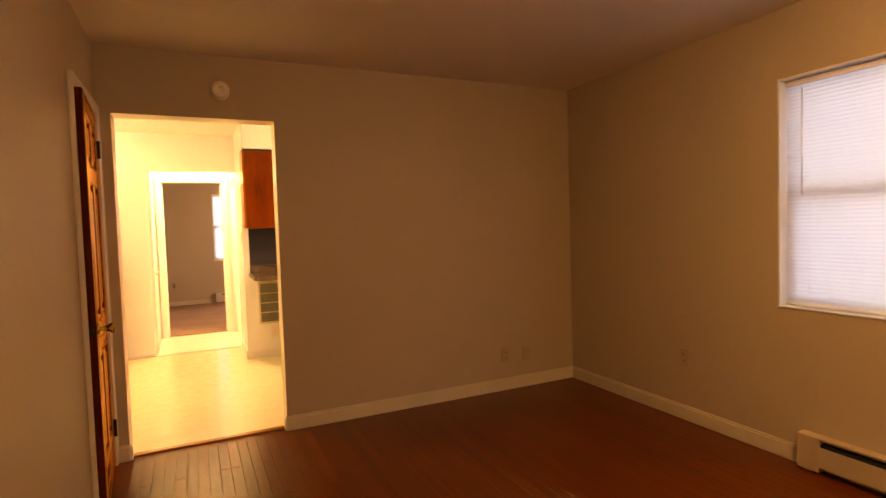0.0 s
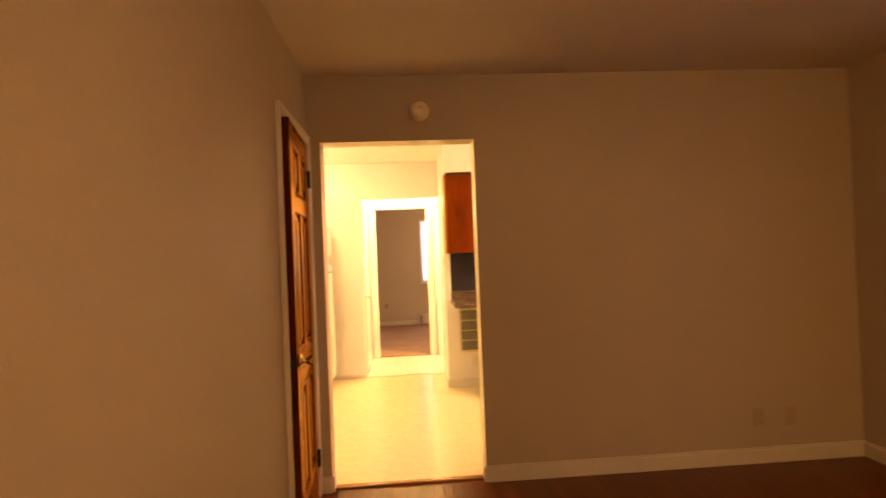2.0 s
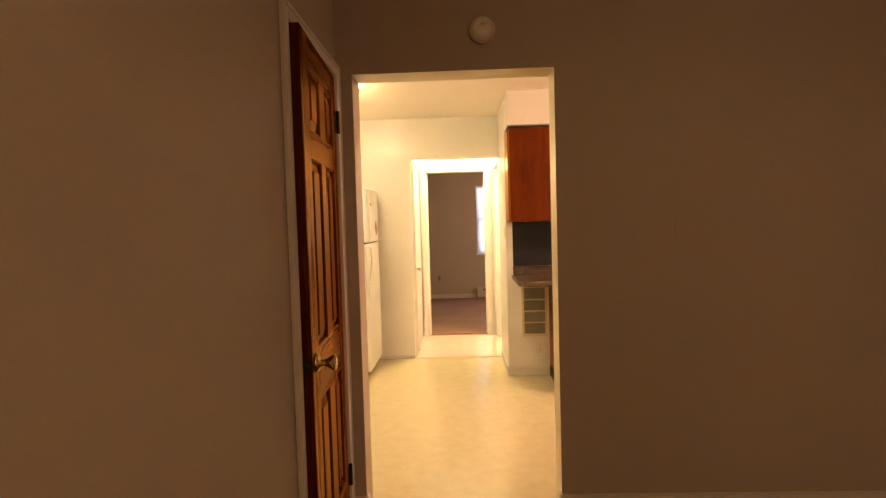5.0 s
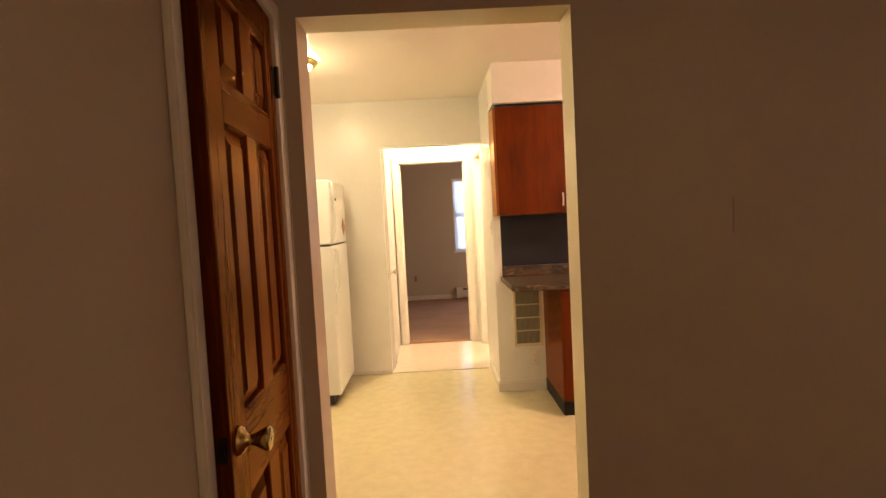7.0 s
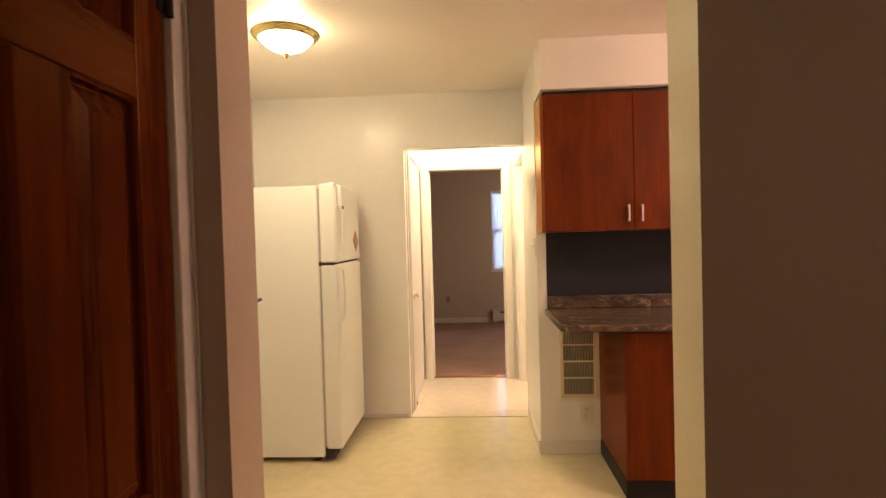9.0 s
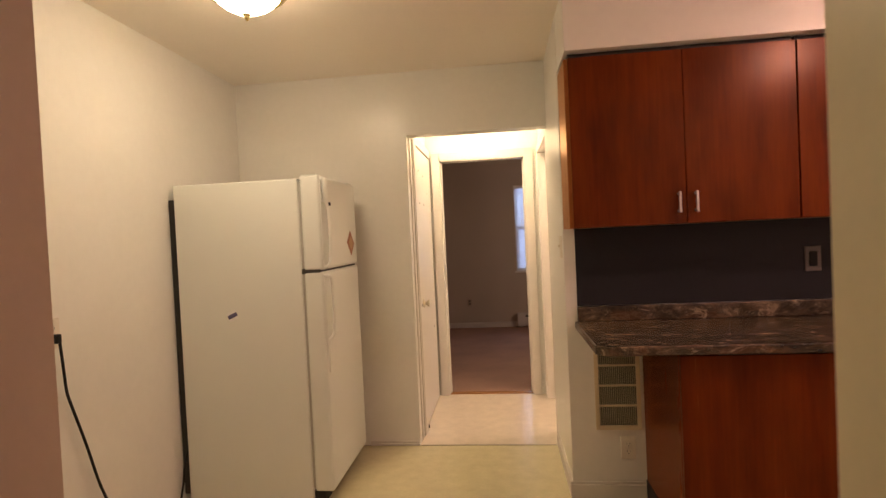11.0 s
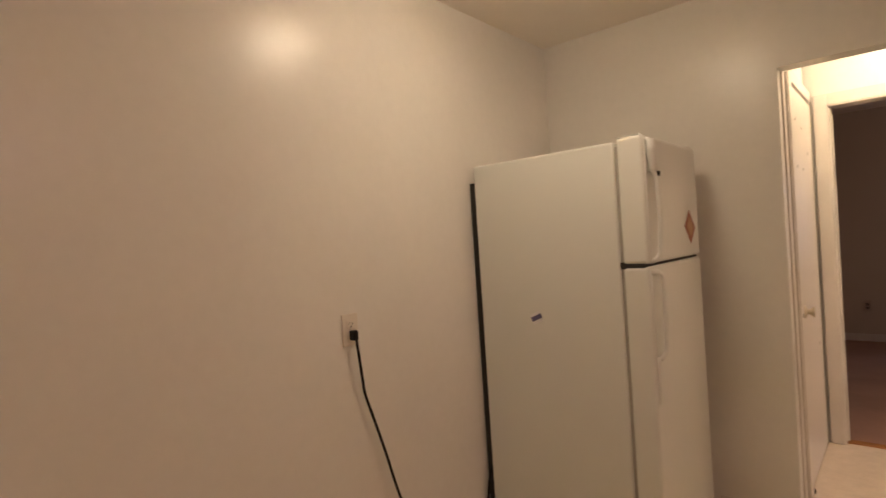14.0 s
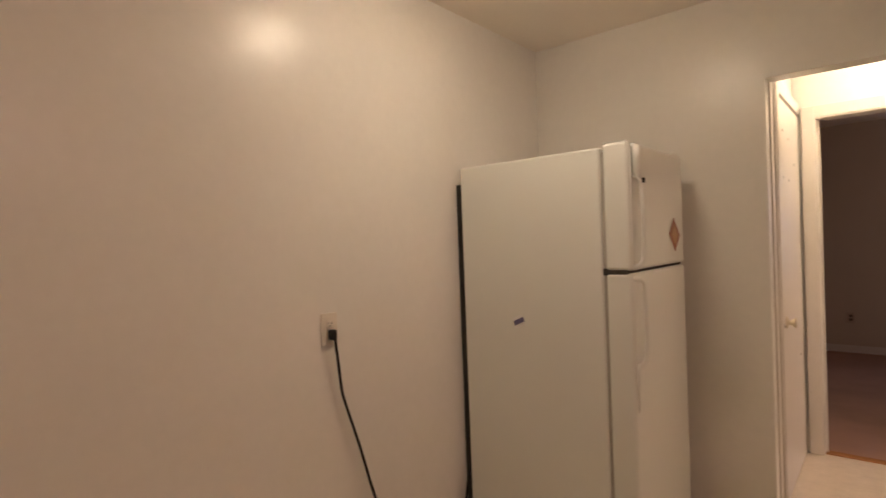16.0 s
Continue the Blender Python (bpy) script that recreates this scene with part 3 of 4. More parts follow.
for hy, hz in ((0.13, 1.845), (0.33, 1.82), (0.13, 1.605), (0.32, 1.60), (0.52, 1.70), (0.60, 0.62)):
    part("screw_hole", hall_door, mats=(M_IRON,), build=lambda bm, hy=hy, hz=hz: add_lathe(bm, [(0.0, -0.002), (0.0085, -0.002), (0.0085, 0.0006), (0.0, 0.0008)], (0, hy, hz), "x", 8))
hf = empty("hall_door_frame_west", (HX0, 0, 0), kind="structure", label="white painted wooden casing in the hall", category="door frame")
part("casing", hf, [(-0.019, 3.035, 0.004, 0.008, 3.098, 2.09)], (M_TRIM,), 0.004)
part("casing", hf, [(-0.019, 3.098, 0.004, 0.0155, 3.243, 2.09), (-0.019, 3.118, 0.004, 0.020, 3.160, 2.088)], (M_TRIM,), 0.004)
part("casing", hf, [(-0.019, 3.243, 2.025, 0.0115, 3.985, 2.09)], (M_TRIM,), 0.003)
hf2 = empty("hall_door_frame_east", (PX + 0.02, 0, 0), kind="structure", label="white painted door casing and hinge jamb beside the hall", category="door frame")
JD = EX1 - PX - 0.02
for nm, bx in (("casing", (-0.017, 3.905, 0.004, -0.0005, 3.985, 2.075)), ("casing", (-0.017, 3.075, 0.004, -0.0005, 3.145, 2.075)), ("casing", (-0.0165, 3.145, 2.005, -0.0005, 3.905, 2.075)),
               ("jamb", (-0.002, 3.900, 0.004, JD + 0.002, 3.9195, 2.0195)), ("jamb", (-0.002, 3.1305, 0.004, JD + 0.002, 3.150, 2.0195)), ("head", (-0.002, 3.150, 2.000, JD + 0.002, 3.900, 2.0195)),
               ("stop", (0.045, 3.889, 0.004, 0.080, 3.9005, 2.0)), ("stop", (0.045, 3.1495, 0.004, 0.080, 3.161, 2.0))):
    part(nm, hf2, [bx], (M_TRIM,), 0.003)
side_door = empty("side_room_door", (EX1 + 0.006, 3.898, 0.012), label="white painted flush door standing open into the side room", category="door")
part("slab", side_door, [(0.0, -0.036, 0, 0.72, 0.0, 1.985)], (M_TRIM,), 0.003)
for hz in (0.215, 1.735):
    part("hinge", side_door, [(-0.036, -0.002, hz, -0.008, 0.0005, hz + 0.09)], (M_KNOB,), 0.0006, label="worn brass butt hinge",
         build=lambda bm, hz=hz: add_lathe(bm, [(0.0, hz - 0.004), (0.0075, hz - 0.002), (0.0075, hz + 0.092), (0.0, hz + 0.094)], (-0.004, -0.006, 0), "z", 12))


# ---- windows ----


def translucent_slat():
    m = bpy.data.materials.new("translucent_slat")
    m.use_nodes = True
    nt = m.node_tree
    p = nt.nodes["Principled BSDF"]
    p.inputs["Base Color"].default_value = (0.80, 0.82, 0.86, 1)
    p.inputs["Roughness"].default_value = 0.45
    t = nt.nodes.new("ShaderNodeBsdfTranslucent")
    t.inputs[0].default_value = (0.80, 0.82, 0.88, 1)
    mix = nt.nodes.new("ShaderNodeMixShader")
    mix.inputs[0].default_value = 0.62
    nt.links.new(p.outputs[0], mix.inputs[1])
    nt.links.new(t.outputs[0], mix.inputs[2])
    nt.links.new(mix.outputs[0], nt.nodes["Material Output"].inputs[0])
    return m


def clear_glass():
    m = bpy.data.materials.new("clear_glass")
    m.use_nodes = True
    p = m.node_tree.nodes["Principled BSDF"]
    p.inputs["Base Color"].default_value = (0.95, 0.97, 0.97, 1)
    p.inputs["Roughness"].default_value = 0.02
    p.inputs["Transmission Weight"].default_value = 1.0
    p.inputs["IOR"].default_value = 1.45
    return m


M_SLAT = translucent_slat()
M_GLASS = clear_glass()


def window_unit(name, width, z0, z1, label, sill, deep=0.0, lip=0.022, lining=M_TRIM):
    """A double-hung window in its own frame: x along the wall from 0 to width, y = 0 at the room's face and positive outwards."""
    w = empty(name, kind="structure", label=label, category="window")
    f = 0.045
    for nm, bx, mt in (("reveal", (0.0005, -0.002, z0, 0.012, 0.10 + deep, z1), lining), ("reveal", (width - 0.012, -0.002, z0, width - 0.0005, 0.10 + deep, z1), lining),
                       ("reveal", (0.012, -0.002, z1 - 0.012, width - 0.012, 0.10 + deep, z1 - 0.0005), lining), ("sill", (0.002 - lip, -lip, z0 - lip, width - 0.002 + lip, 0.10 + deep, z0 + 0.004), sill)):
        part(nm, w, [bx], (mt,), 0.003)
    zm = (z0 + z1) / 2
    for a, b, y in ((z0 + 0.004, zm + 0.02, 0.055 + deep), (zm - 0.02, z1 - 0.012, 0.082 + deep)):
        part("sash", w, [(0.012, y, a, 0.012 + f, y + 0.024, b), (width - 0.012 - f, y, a, width - 0.012, y + 0.024, b), (0.012 + f, y, a, width - 0.012 - f, y + 0.024, a + f), (0.012 + f, y, b - f, width - 0.012 - f, y + 0.024, b)], (M_TRIM,), 0.003)
        g = part("pane", w, [(0.012 + f, y + 0.010, a + f, width - 0.012 - f, y + 0.014, b - f)], (M_GLASS,))
        g.visible_shadow = False
    return w


def mini_blind(name, width, z0, z1, tilt, label):
    b = empty(name, label=label, category="window blind")
    part("headrail", b, [(0, -0.014, z1 - 0.03, width, 0.014, z1)], (M_BLIND,), 0.003)
    part("bottom_rail", b, [(0, -0.012, z0, width, 0.012, z0 + 0.014)], (M_BLIND,), 0.003)
    bm = bmesh.new()
    n = 4
    pts = []
    for i in range(n + 1):
        u = (i / n - 0.5) * 0.025
        arch = 0.0025 * (1 - (2 * i / n - 1) ** 2)
        c, s = math.cos(tilt), math.sin(tilt)
        pts.append((u * c - arch * s, u * s + arch * c))
    rows = [[bm.verts.new((x, y, z)) for y, z in pts] for x in (0.0, width)]
    for i in range(n):
        bm.faces.new((rows[0][i], rows[0][i + 1], rows[1][i + 1], rows[1][i]))
    me = mesh_of(bm, "slat", (M_SLAT,), True)
    z = z1 - 0.04
    while z > z0 + 0.022:
        s = new("slat", me)
        s.parent = b
        s.location = (0, 0, z)
        s.rotation_euler = (radians(random.uniform(-2, 2)), radians(random.uniform(-0.08, 0.08)), 0)
        z -= 0.0205
    for x in (0.12, width - 0.12):
        part("ladder_cord", b, [(x, -0.0135, z0 + 0.01, x + 0.0015, -0.0125, z1 - 0.03)], (M_BLIND,))
    part("wand", b, mats=(M_BLIND,), smooth=True, build=lambda bm: add_lathe(bm, [(0.0, z1 - 0.62), (0.004, z1 - 0.615), (0.0035, z1 - 0.05), (0.0, z1 - 0.048)], (0.09, -0.024, 0), "z", 8))
    return b


lw = window_unit("window_1", WY1 - WY0, WZ0, WZ1, "white double-hung window in the taupe living room wall", M_SKYLIT_VINYL, 0.03, 0.006, M_SKYLIT_VINYL)
lw.matrix_world = pose(XR, WY1, 0, 0, 0, -90)
lb = mini_blind("window_blind", WY1 - WY0 - 0.036, WZ0 + 0.008, WZ1 - 0.014, radians(66), "white closed mini blind glowing with daylight")
lb.matrix_world = pose(XR + 0.058, WY1 - 0.018, 0, 0, 0, -90)
bw = window_unit("window_2", BWX1 - BWX0, BWZ0, BWZ1, "white double-hung window in the bedroom wall", M_TRIM)
bw.matrix_world = pose(BWX0, BY, 0)
bb = mini_blind("window_blind", BWX1 - BWX0 - 0.036, BWZ0 + 0.008, BWZ1 - 0.014, radians(52), "white mini blind over the bedroom window")
bb.matrix_world = pose(BWX0 + 0.018, BY + 0.034, 0)

# ---- lamps ----


def lamp_rim(bm):
    """A small plate against the ceiling, and a wide stepped pan hung close below it that holds the bowl."""
    add_lathe(bm, [(0.0, -0.0005), (0.090, -0.0005), (0.092, -0.004), (0.088, -0.010), (0.0, -0.0105)], (0, 0, 0), "z", 40)
    add_lathe(bm, [(0.146, -0.026), (0.160, -0.0225), (0.170, -0.023), (0.173, -0.027), (0.169, -0.031), (0.164, -0.032), (0.162, -0.035), (0.165, -0.037), (0.160, -0.043), (0.150, -0.046), (0.147, -0.053), (0.138, -0.058), (0.131, -0.052), (0.134, -0.034), (0.146, -0.026)], (0, 0, 0), "z", 56)


def ceiling_lamp(name, x, y, label, glass):
    c = empty(name, (x, y, CEIL), label=label, category="ceiling lamp")
    part("canopy", c, mats=(M_LAMPBRASS,), smooth=True, label="polished brass rim", build=lamp_rim)
    part("globe", c, mats=(glass,), smooth=True, label="lit frosted glass bowl", build=lambda bm: add_lathe(bm, [(0.104, -0.0165), (0.127, -0.020), (0.1295, -0.046), (0.128, -0.056), (0.115, -0.073), (0.095, -0.089), (0.069, -0.103), (0.038, -0.115), (0.014, -0.1205), (0.0, -0.1212)], (0, 0, 0), "z", 48))
    part("finial", c, mats=(M_LAMPBRASS,), smooth=True, label="small brass finial", build=lambda bm: add_lathe(bm, [(0.0, -0.120), (0.016, -0.1205), (0.017, -0.126), (0.008, -0.131), (0.011, -0.139), (0.007, -0.146), (0.0, -0.152)], (0, 0, 0), "z", 20))
    return c


LAMP_LABEL = "lit frosted glass ceiling lamp with a brass rim"
ceiling_lamp("ceiling_lamp", *KITCHEN_LAMP, LAMP_LABEL, M_GLOBE)
ceiling_lamp("ceiling_lamp", *HALL_LAMP, LAMP_LABEL, M_GLOBE_HALL)
ceiling_lamp("ceiling_lamp", *LIVING_LAMP, LAMP_LABEL, M_GLOBE_LIVING)
ceiling_lamp("ceiling_lamp", *SINK_LAMP, LAMP_LABEL, M_GLOBE_SINK)
ceiling_lamp("ceiling_lamp", *SIDE_LAMP, LAMP_LABEL, M_GLOBE_SIDE)

# ---- wall plates ----


def outlet(name, m, plate, label, body=None):
    """A duplex outlet; face towards -y, centre at the origin."""
    o = empty(name, label=label, category="outlet")
    part("plate", o, [(-0.036, -0.006, -0.058, 0.036, 0.001, 0.058)], (plate,), 0.003)
    for dz in (-0.0195, 0.0195):
        part("receptacle", o, [(-0.0165, -0.009, dz - 0.0145, 0.0165, -0.005, dz + 0.0145)], (body or plate,), 0.002)
        part("slot", o, [(-0.008, -0.0096, dz - 0.001, -0.0062, -0.0088, dz + 0.008), (0.006, -0.0096, dz - 0.001, 0.008, -0.0088, dz + 0.007), (-0.0025, -0.0096, dz - 0.010, 0.0025, -0.0088, dz - 0.0055)], (M_BLACK,))
    part("screw", o, mats=(M_STEEL,), build=lambda bm: add_lathe(bm, [(0.0, -0.0062), (0.003, -0.0062), (0.003, -0.0072), (0.0, -0.0074)], (0, 0, 0), "y", 8))
    o.matrix_world = m
    return o


def switch(name, m, plate, label):
    o = empty(name, label=label, category="light switch")
    part("plate", o, [(-0.036, -0.006, -0.058, 0.036, 0.001, 0.058)], (plate,), 0.003)
    part("toggle", o, [(-0.005, -0.016, -0.002, 0.005, -0.004, 0.012)], (plate,), 0.002)
    o.matrix_world = m
    return o


outlet("outlet", pose(2.880, -0.001, 0.283), M_TANPLATE, "tan duplex outlet on the taupe wall")
blank = empty("cable_plate", label="pale blank cable plate on the taupe wall", category="wall plate")
part("plate", blank, [(-0.036, -0.005, -0.058, 0.036, 0.001, 0.058)], (M_TANPLATE,), 0.003)
blank.matrix_world = pose(3.085, -0.001, 0.278)
outlet("outlet", pose(XR - 0.001, -1.152, 0.42, 0, 0, -90), M_TANPLATE, "tan duplex outlet under the living room window")
painted = empty("blank_plate", label="blank wall plate painted over in the wall colour", category="wall plate")
part("plate", painted, [(-0.036, -0.0035, -0.058, 0.036, 0.001, 0.058)], (M_TAUPE,), 0.0015)
painted.matrix_world = pose(1.735, -0.0005, 1.325)
outlet("outlet", pose(KX0 + 0.001, 1.393, 1.058, 0, 0, 90), M_PLASTIC, "ivory duplex outlet with a black plug")
outlet("outlet", pose(1.408, PY - 0.001, 0.258), M_PLASTIC, "white duplex outlet below the wall vent")
so = empty("outlet", label="brown steel outlet plate with a dark insert on the backsplash", category="outlet")
part("plate", so, [(-0.037, -0.006, -0.060, 0.037, 0.001, 0.060)], (M_DARKPLATE,), 0.003)
part("insert", so, [(-0.018, -0.0095, -0.036, 0.018, -0.005, 0.036)], (M_BLACK,), 0.003, label="black outlet insert")
so.matrix_world = pose(2.30, PY - 0.005, 1.174)
switch("light_switch", pose(PX - 0.001, 2.37, 1.28, 0, 0, -90), M_PLASTIC, "white light switch on the white wall")
outlet("outlet", pose(0.308, BY - 0.001, 0.38), M_TANPLATE, "dark outlet on the bedroom wall", M_DARKPLATE)

sd = empty("smoke_detector", (0.853, -0.001, 2.222), label="round white smoke detector above the opening", category="smoke detector")
part("base", sd, mats=(M_PLASTIC,), smooth=True, build=lambda bm: add_lathe(bm, [(0.0, 0.001), (0.058, 0.001), (0.058, -0.012), (0.054, -0.015), (0.0, -0.015)], (0, 0, 0), "y", 40))
part("cover", sd, mats=(M_PLASTIC,), smooth=True, build=lambda bm: add_lathe(bm, [(0.052, -0.014), (0.050, -0.028), (0.042, -0.036), (0.022, -0.039), (0.020, -0.036), (0.0, -0.036)], (0, 0, 0), "y", 40))
part("test_button", sd, [(-0.006, -0.0385, 0.012, 0.006, -0.034, 0.020)], (M_GREYSEAL,), 0.001)

# ---- baseboard heaters ----


def heater(name, length, m, label, enamel):
    """An electric baseboard heater: x along the wall, face towards -y."""
    h = empty(name, label=label, category="baseboard heater")
    part("back", h, [(0, -0.012, 0.015, length, 0.0, 0.190)], (enamel,), 0.002)
    part("front_cover", h, [(0.0, -0.066, 0.040, length, -0.060, 0.147)], (enamel,), 0.002)
    part("top_cover", h, [(0.0, -0.056, 0.182, length, 0.0, 0.191)], (enamel,), 0.002)
    part("end_cap", h, [(0.0, -0.068, 0.012, 0.11, 0.0, 0.193)], (enamel,), 0.005)
    part("end_cap", h, [(length - 0.11, -0.068, 0.012, length, 0.0, 0.193)], (enamel,), 0.005)
    part("element", h, [(0.11, -0.055, 0.05, length - 0.11, -0.015, 0.160)], (M_BLACK,), 0.002, label="dark finned element")
    for fx in (0.02, length - 0.06):
        part("foot", h, [(fx, -0.05, 0.0, fx + 0.04, -0.01, 0.02)], (enamel,))
    h.matrix_world = m
    return h


heater("baseboard_heater", 1.6, pose(XR, -1.905, 0, 0, 0, -90), "beige metal electric baseboard heater below the window", M_HEATER)
heater("baseboard_heater", 1.6, pose(1.0, BY, 0.008), "dull white metal baseboard heater on the bedroom wall", M_TRIM_DULL)

# ---- refrigerator ----
FY0, FY1 = 2.14, 2.79
FXB, FXD, FXF = -0.870, -0.196, -0.084
fr = empty("refrigerator", (-0.5, 2.5, 0), label="white two-door top-freezer refrigerator with its side to the room", category="refrigerator")


def fpart(name, boxes, mat=M_FRIDGE, bevel=0.0, label="", build=None, smooth=False):
    sh = [(b[0] + 0.5, b[1] - 2.5, b[2], b[3] + 0.5, b[4] - 2.5, b[5]) for b in boxes]
    return part(name, fr, sh, (mat,), bevel, label, build, smooth)


fpart("cabinet", [(FXB, FY0, 0.035, FXD, FY1, 1.693)], bevel=0.008)
fpart("door_gasket", [(FXD, FY0 + 0.012, 0.10, FXD + 0.012, FY1 - 0.012, 1.675)], M_GREYSEAL)
fpart("freezer_door", [(FXD + 0.012, FY0, 1.223, FXF, FY1, 1.706)], bevel=0.012)
fpart("fridge_door", [(FXD + 0.012, FY0, 0.085, FXF, FY1, 1.212)], bevel=0.012)
fpart("divider", [(FXD, FY0 + 0.004, 1.205, FXF - 0.016, FY1 - 0.004, 1.231)], M_GASKET, label="dark gap between the doors")
fpart("hinge_cover", [(FXD - 0.02, FY1 - 0.10, 1.693, FXF - 0.01, FY1 - 0.02, 1.717)], bevel=0.006)
fpart("top_trim", [(FXD + 0.012, FY0 + 0.002, 1.704, FXF - 0.012, FY0 + 0.03, 1.7095)], bevel=0.001)
fpart("toe_grille", [(FXD - 0.01, FY0 + 0.02, 0.02, FXF - 0.055, FY1 - 0.02, 0.082)], M_GASKET, label="dark toe grille")
for fx in (FXB + 0.05, FXD - 0.08):
    for fy in (FY0 + 0.04, FY1 - 0.08):
        fpart("foot", [(fx, fy, 0.0, fx + 0.04, fy + 0.04, 0.04)], M_GASKET)
# dark block added for the shade in the gap between cabinet and wall
fpart("gap_shade", [(FXB - 0.040, FY0 + 0.02, 0.06, FXB, FY1 - 0.03, 1.62)], M_GASKET, label="dark fill standing for the shaded gap behind the refrigerator")


def sweep(bm, path, radii, steps=10):
    """A rounded bar along a path, with its own half widths across and out at each point."""
    rings = []
    for k, p in enumerate(path):
        a, b = Vector(path[max(k - 1, 0)]), Vector(path[min(k + 1, len(path) - 1)])
        d = (b - a).normalized()
        u = d.cross(Vector((1, 0, 0)) if abs(d.x) < 0.9 else Vector((0, 0, 1))).normalized()
        v = d.cross(u)
        ru, rv = radii[k]
        rings.append([bm.verts.new(Vector(p) + u * ru * math.cos(2 * math.pi * i / steps) + v * rv * math.sin(2 * math.pi * i / steps)) for i in range(steps)])
    for r0, r1 in zip(rings, rings[1:]):
        for i in range(steps):
            bm.faces.new((r0[i], r0[(i + 1) % steps], r1[(i + 1) % steps], r1[i]))
    bm.faces.new(rings[0])
    bm.faces.new(rings[-1])


def pull(name, top, low, cap, tail):
    """A moulded pull near the edge of a door: an arm or a solid cap, a bar clear of the door, and an end that curves back to it."""
    x, y = FXF + 0.5, FY0 - 2.5
    bm = bmesh.new()
    add_box(bm, x - 0.006, y + 0.010, low - 0.004, x + 0.004, y + 0.030, cap or top, 0.003)
    if cap:
        sweep(bm, [(x, y + 0.036, cap), (x + 0.014, y + 0.038, cap - 0.006), (x + 0.018, y + 0.040, cap - 0.05), (x + 0.018, y + 0.044, top + 0.02), (x + 0.022, y + 0.050, top)], [(0.022, 0.006), (0.025, 0.014), (0.025, 0.016), (0.021, 0.016), (0.012, 0.010)])
        path = [(x, y + 0.030, top + 0.012), (x + 0.018, y + 0.038, top + 0.010), (x + 0.026, y + 0.050, top - 0.010)]
    else:
        path = [(x - 0.002, y + 0.014, top), (x + 0.018, y + 0.034, top - 0.001), (x + 0.026, y + 0.048, top - 0.012)]
    n = 5
    path += [(x + 0.027 + 0.004 * math.sin(math.pi * k / n), y + 0.053, top - 0.03 + (low + 0.07 - top) * k / n) for k in range(n + 1)]
    path += [(x + 0.024, y + 0.048, low + 0.022), (x + 0.014, y + 0.036, low + 0.006), (x, y + 0.022, low)]
    sweep(bm, path, [(0.0105, 0.0085)] * len(path))
    if tail:
        sweep(bm, [(x + 0.004, y + 0.024, low + 0.012), (x + 0.005, y + 0.026, low - 0.03), (x + 0.003, y + 0.027, tail + 0.02), (x, y + 0.027, tail)], [(0.011, 0.008), (0.010, 0.007), (0.007, 0.005), (0.004, 0.002)])
    bmesh.ops.recalc_face_normals(bm, faces=bm.faces[:])
    ob = new(name, mesh_of(bm, name, (M_FRIDGE,), True))
    ob.parent = fr
    return ob


pull("freezer_handle", 1.562, 1.232, 1.690, None)
pull("fridge_handle", 1.192, 0.862, None, 0.69)
fpart("badge", [(FXF + 0.030, FY0 + 0.044, 1.548, FXF + 0.0385, FY0 + 0.060, 1.566)], M_BLACK, 0.0008, label="small dark badge")

tag = empty("service_sticker", (-0.579, FY0 - 0.0005, 1.006), label="small white and blue paper sticker on the refrigerator side", category="sticker")
part("paper", tag, [(-0.027, -0.001, -0.026, 0.024, 0.0, 0.020)], (M_TAG,))
part("print", tag, [(-0.026, -0.0018, -0.012, 0.026, -0.001, 0.008)], (M_BLUE,), label="blue printed band")
tag.rotation_euler = (0, radians(-24), 0)
mg = empty("magnet", (FXF + 0.0005, 2.652, 1.350), label="rust-red diamond shaped magnet on the freezer door", category="magnet")
part("plate", mg, [(0.0, -0.055, -0.055, 0.002, 0.055, 0.055)], (M_RUST,), 0.0008)
part("print", mg, [(0.002, -0.032, -0.032, 0.003, 0.032, 0.032)], (M_TANPRINT,), label="tan printed square")
mg.rotation_euler = (radians(45), 0, 0)
mg.scale = (1, 0.9, 1.0)


def tube(name, points, radius, mat, label, category):
    cu = bpy.data.curves.new(name, "CURVE")
    cu.dimensions = "3D"
    cu.bevel_depth, cu.bevel_resolution = radius, 3
    sp = cu.splines.new("BEZIER")
    sp.bezier_points.add(len(points) - 1)
    for bp, p in zip(sp.bezier_points, points):
        bp.co = p
        bp.handle_left_type = bp.handle_right_type = "AUTO"
    cu.materials.append(mat)
    tmp = bpy.data.objects.new(name, cu)
    scene.collection.objects.link(tmp)
    me = bpy.data.meshes.new_from_object(tmp.evaluated_get(bpy.context.evaluated_depsgraph_get()))
    bpy.data.objects.remove(tmp)
    for p in me.polygons:
        p.use_smooth = True
    ob = new(name, me)
    return ob


cord = empty("power_cord", (KX0 + 0.01, 1.393, 1.045), label="black power cord and plug hanging from the outlet", category="power cord")
cable = tube("cable", [(0.026, 0.0, -0.022), (0.024, 0.008, -0.08), (0.014, 0.032, -0.225), (0.014, 0.036, -0.24), (0.016, 0.10, -0.435), (0.022, 0.185, -0.71), (0.03, 0.27, -0.88), (0.03, 0.45, -0.985), (0.02, 0.66, -1.01), (0.016, 0.715, -0.93), (0.02, 0.745, -0.80), (0.02, 0.80, -0.72)], 0.0054, M_BLACK, "", "")
cable.parent = cord
part("plug", cord, [(-0.001, -0.012, -0.024, 0.027, 0.012, 0.012)], (M_BLACK,), 0.005, label="black moulded plug")

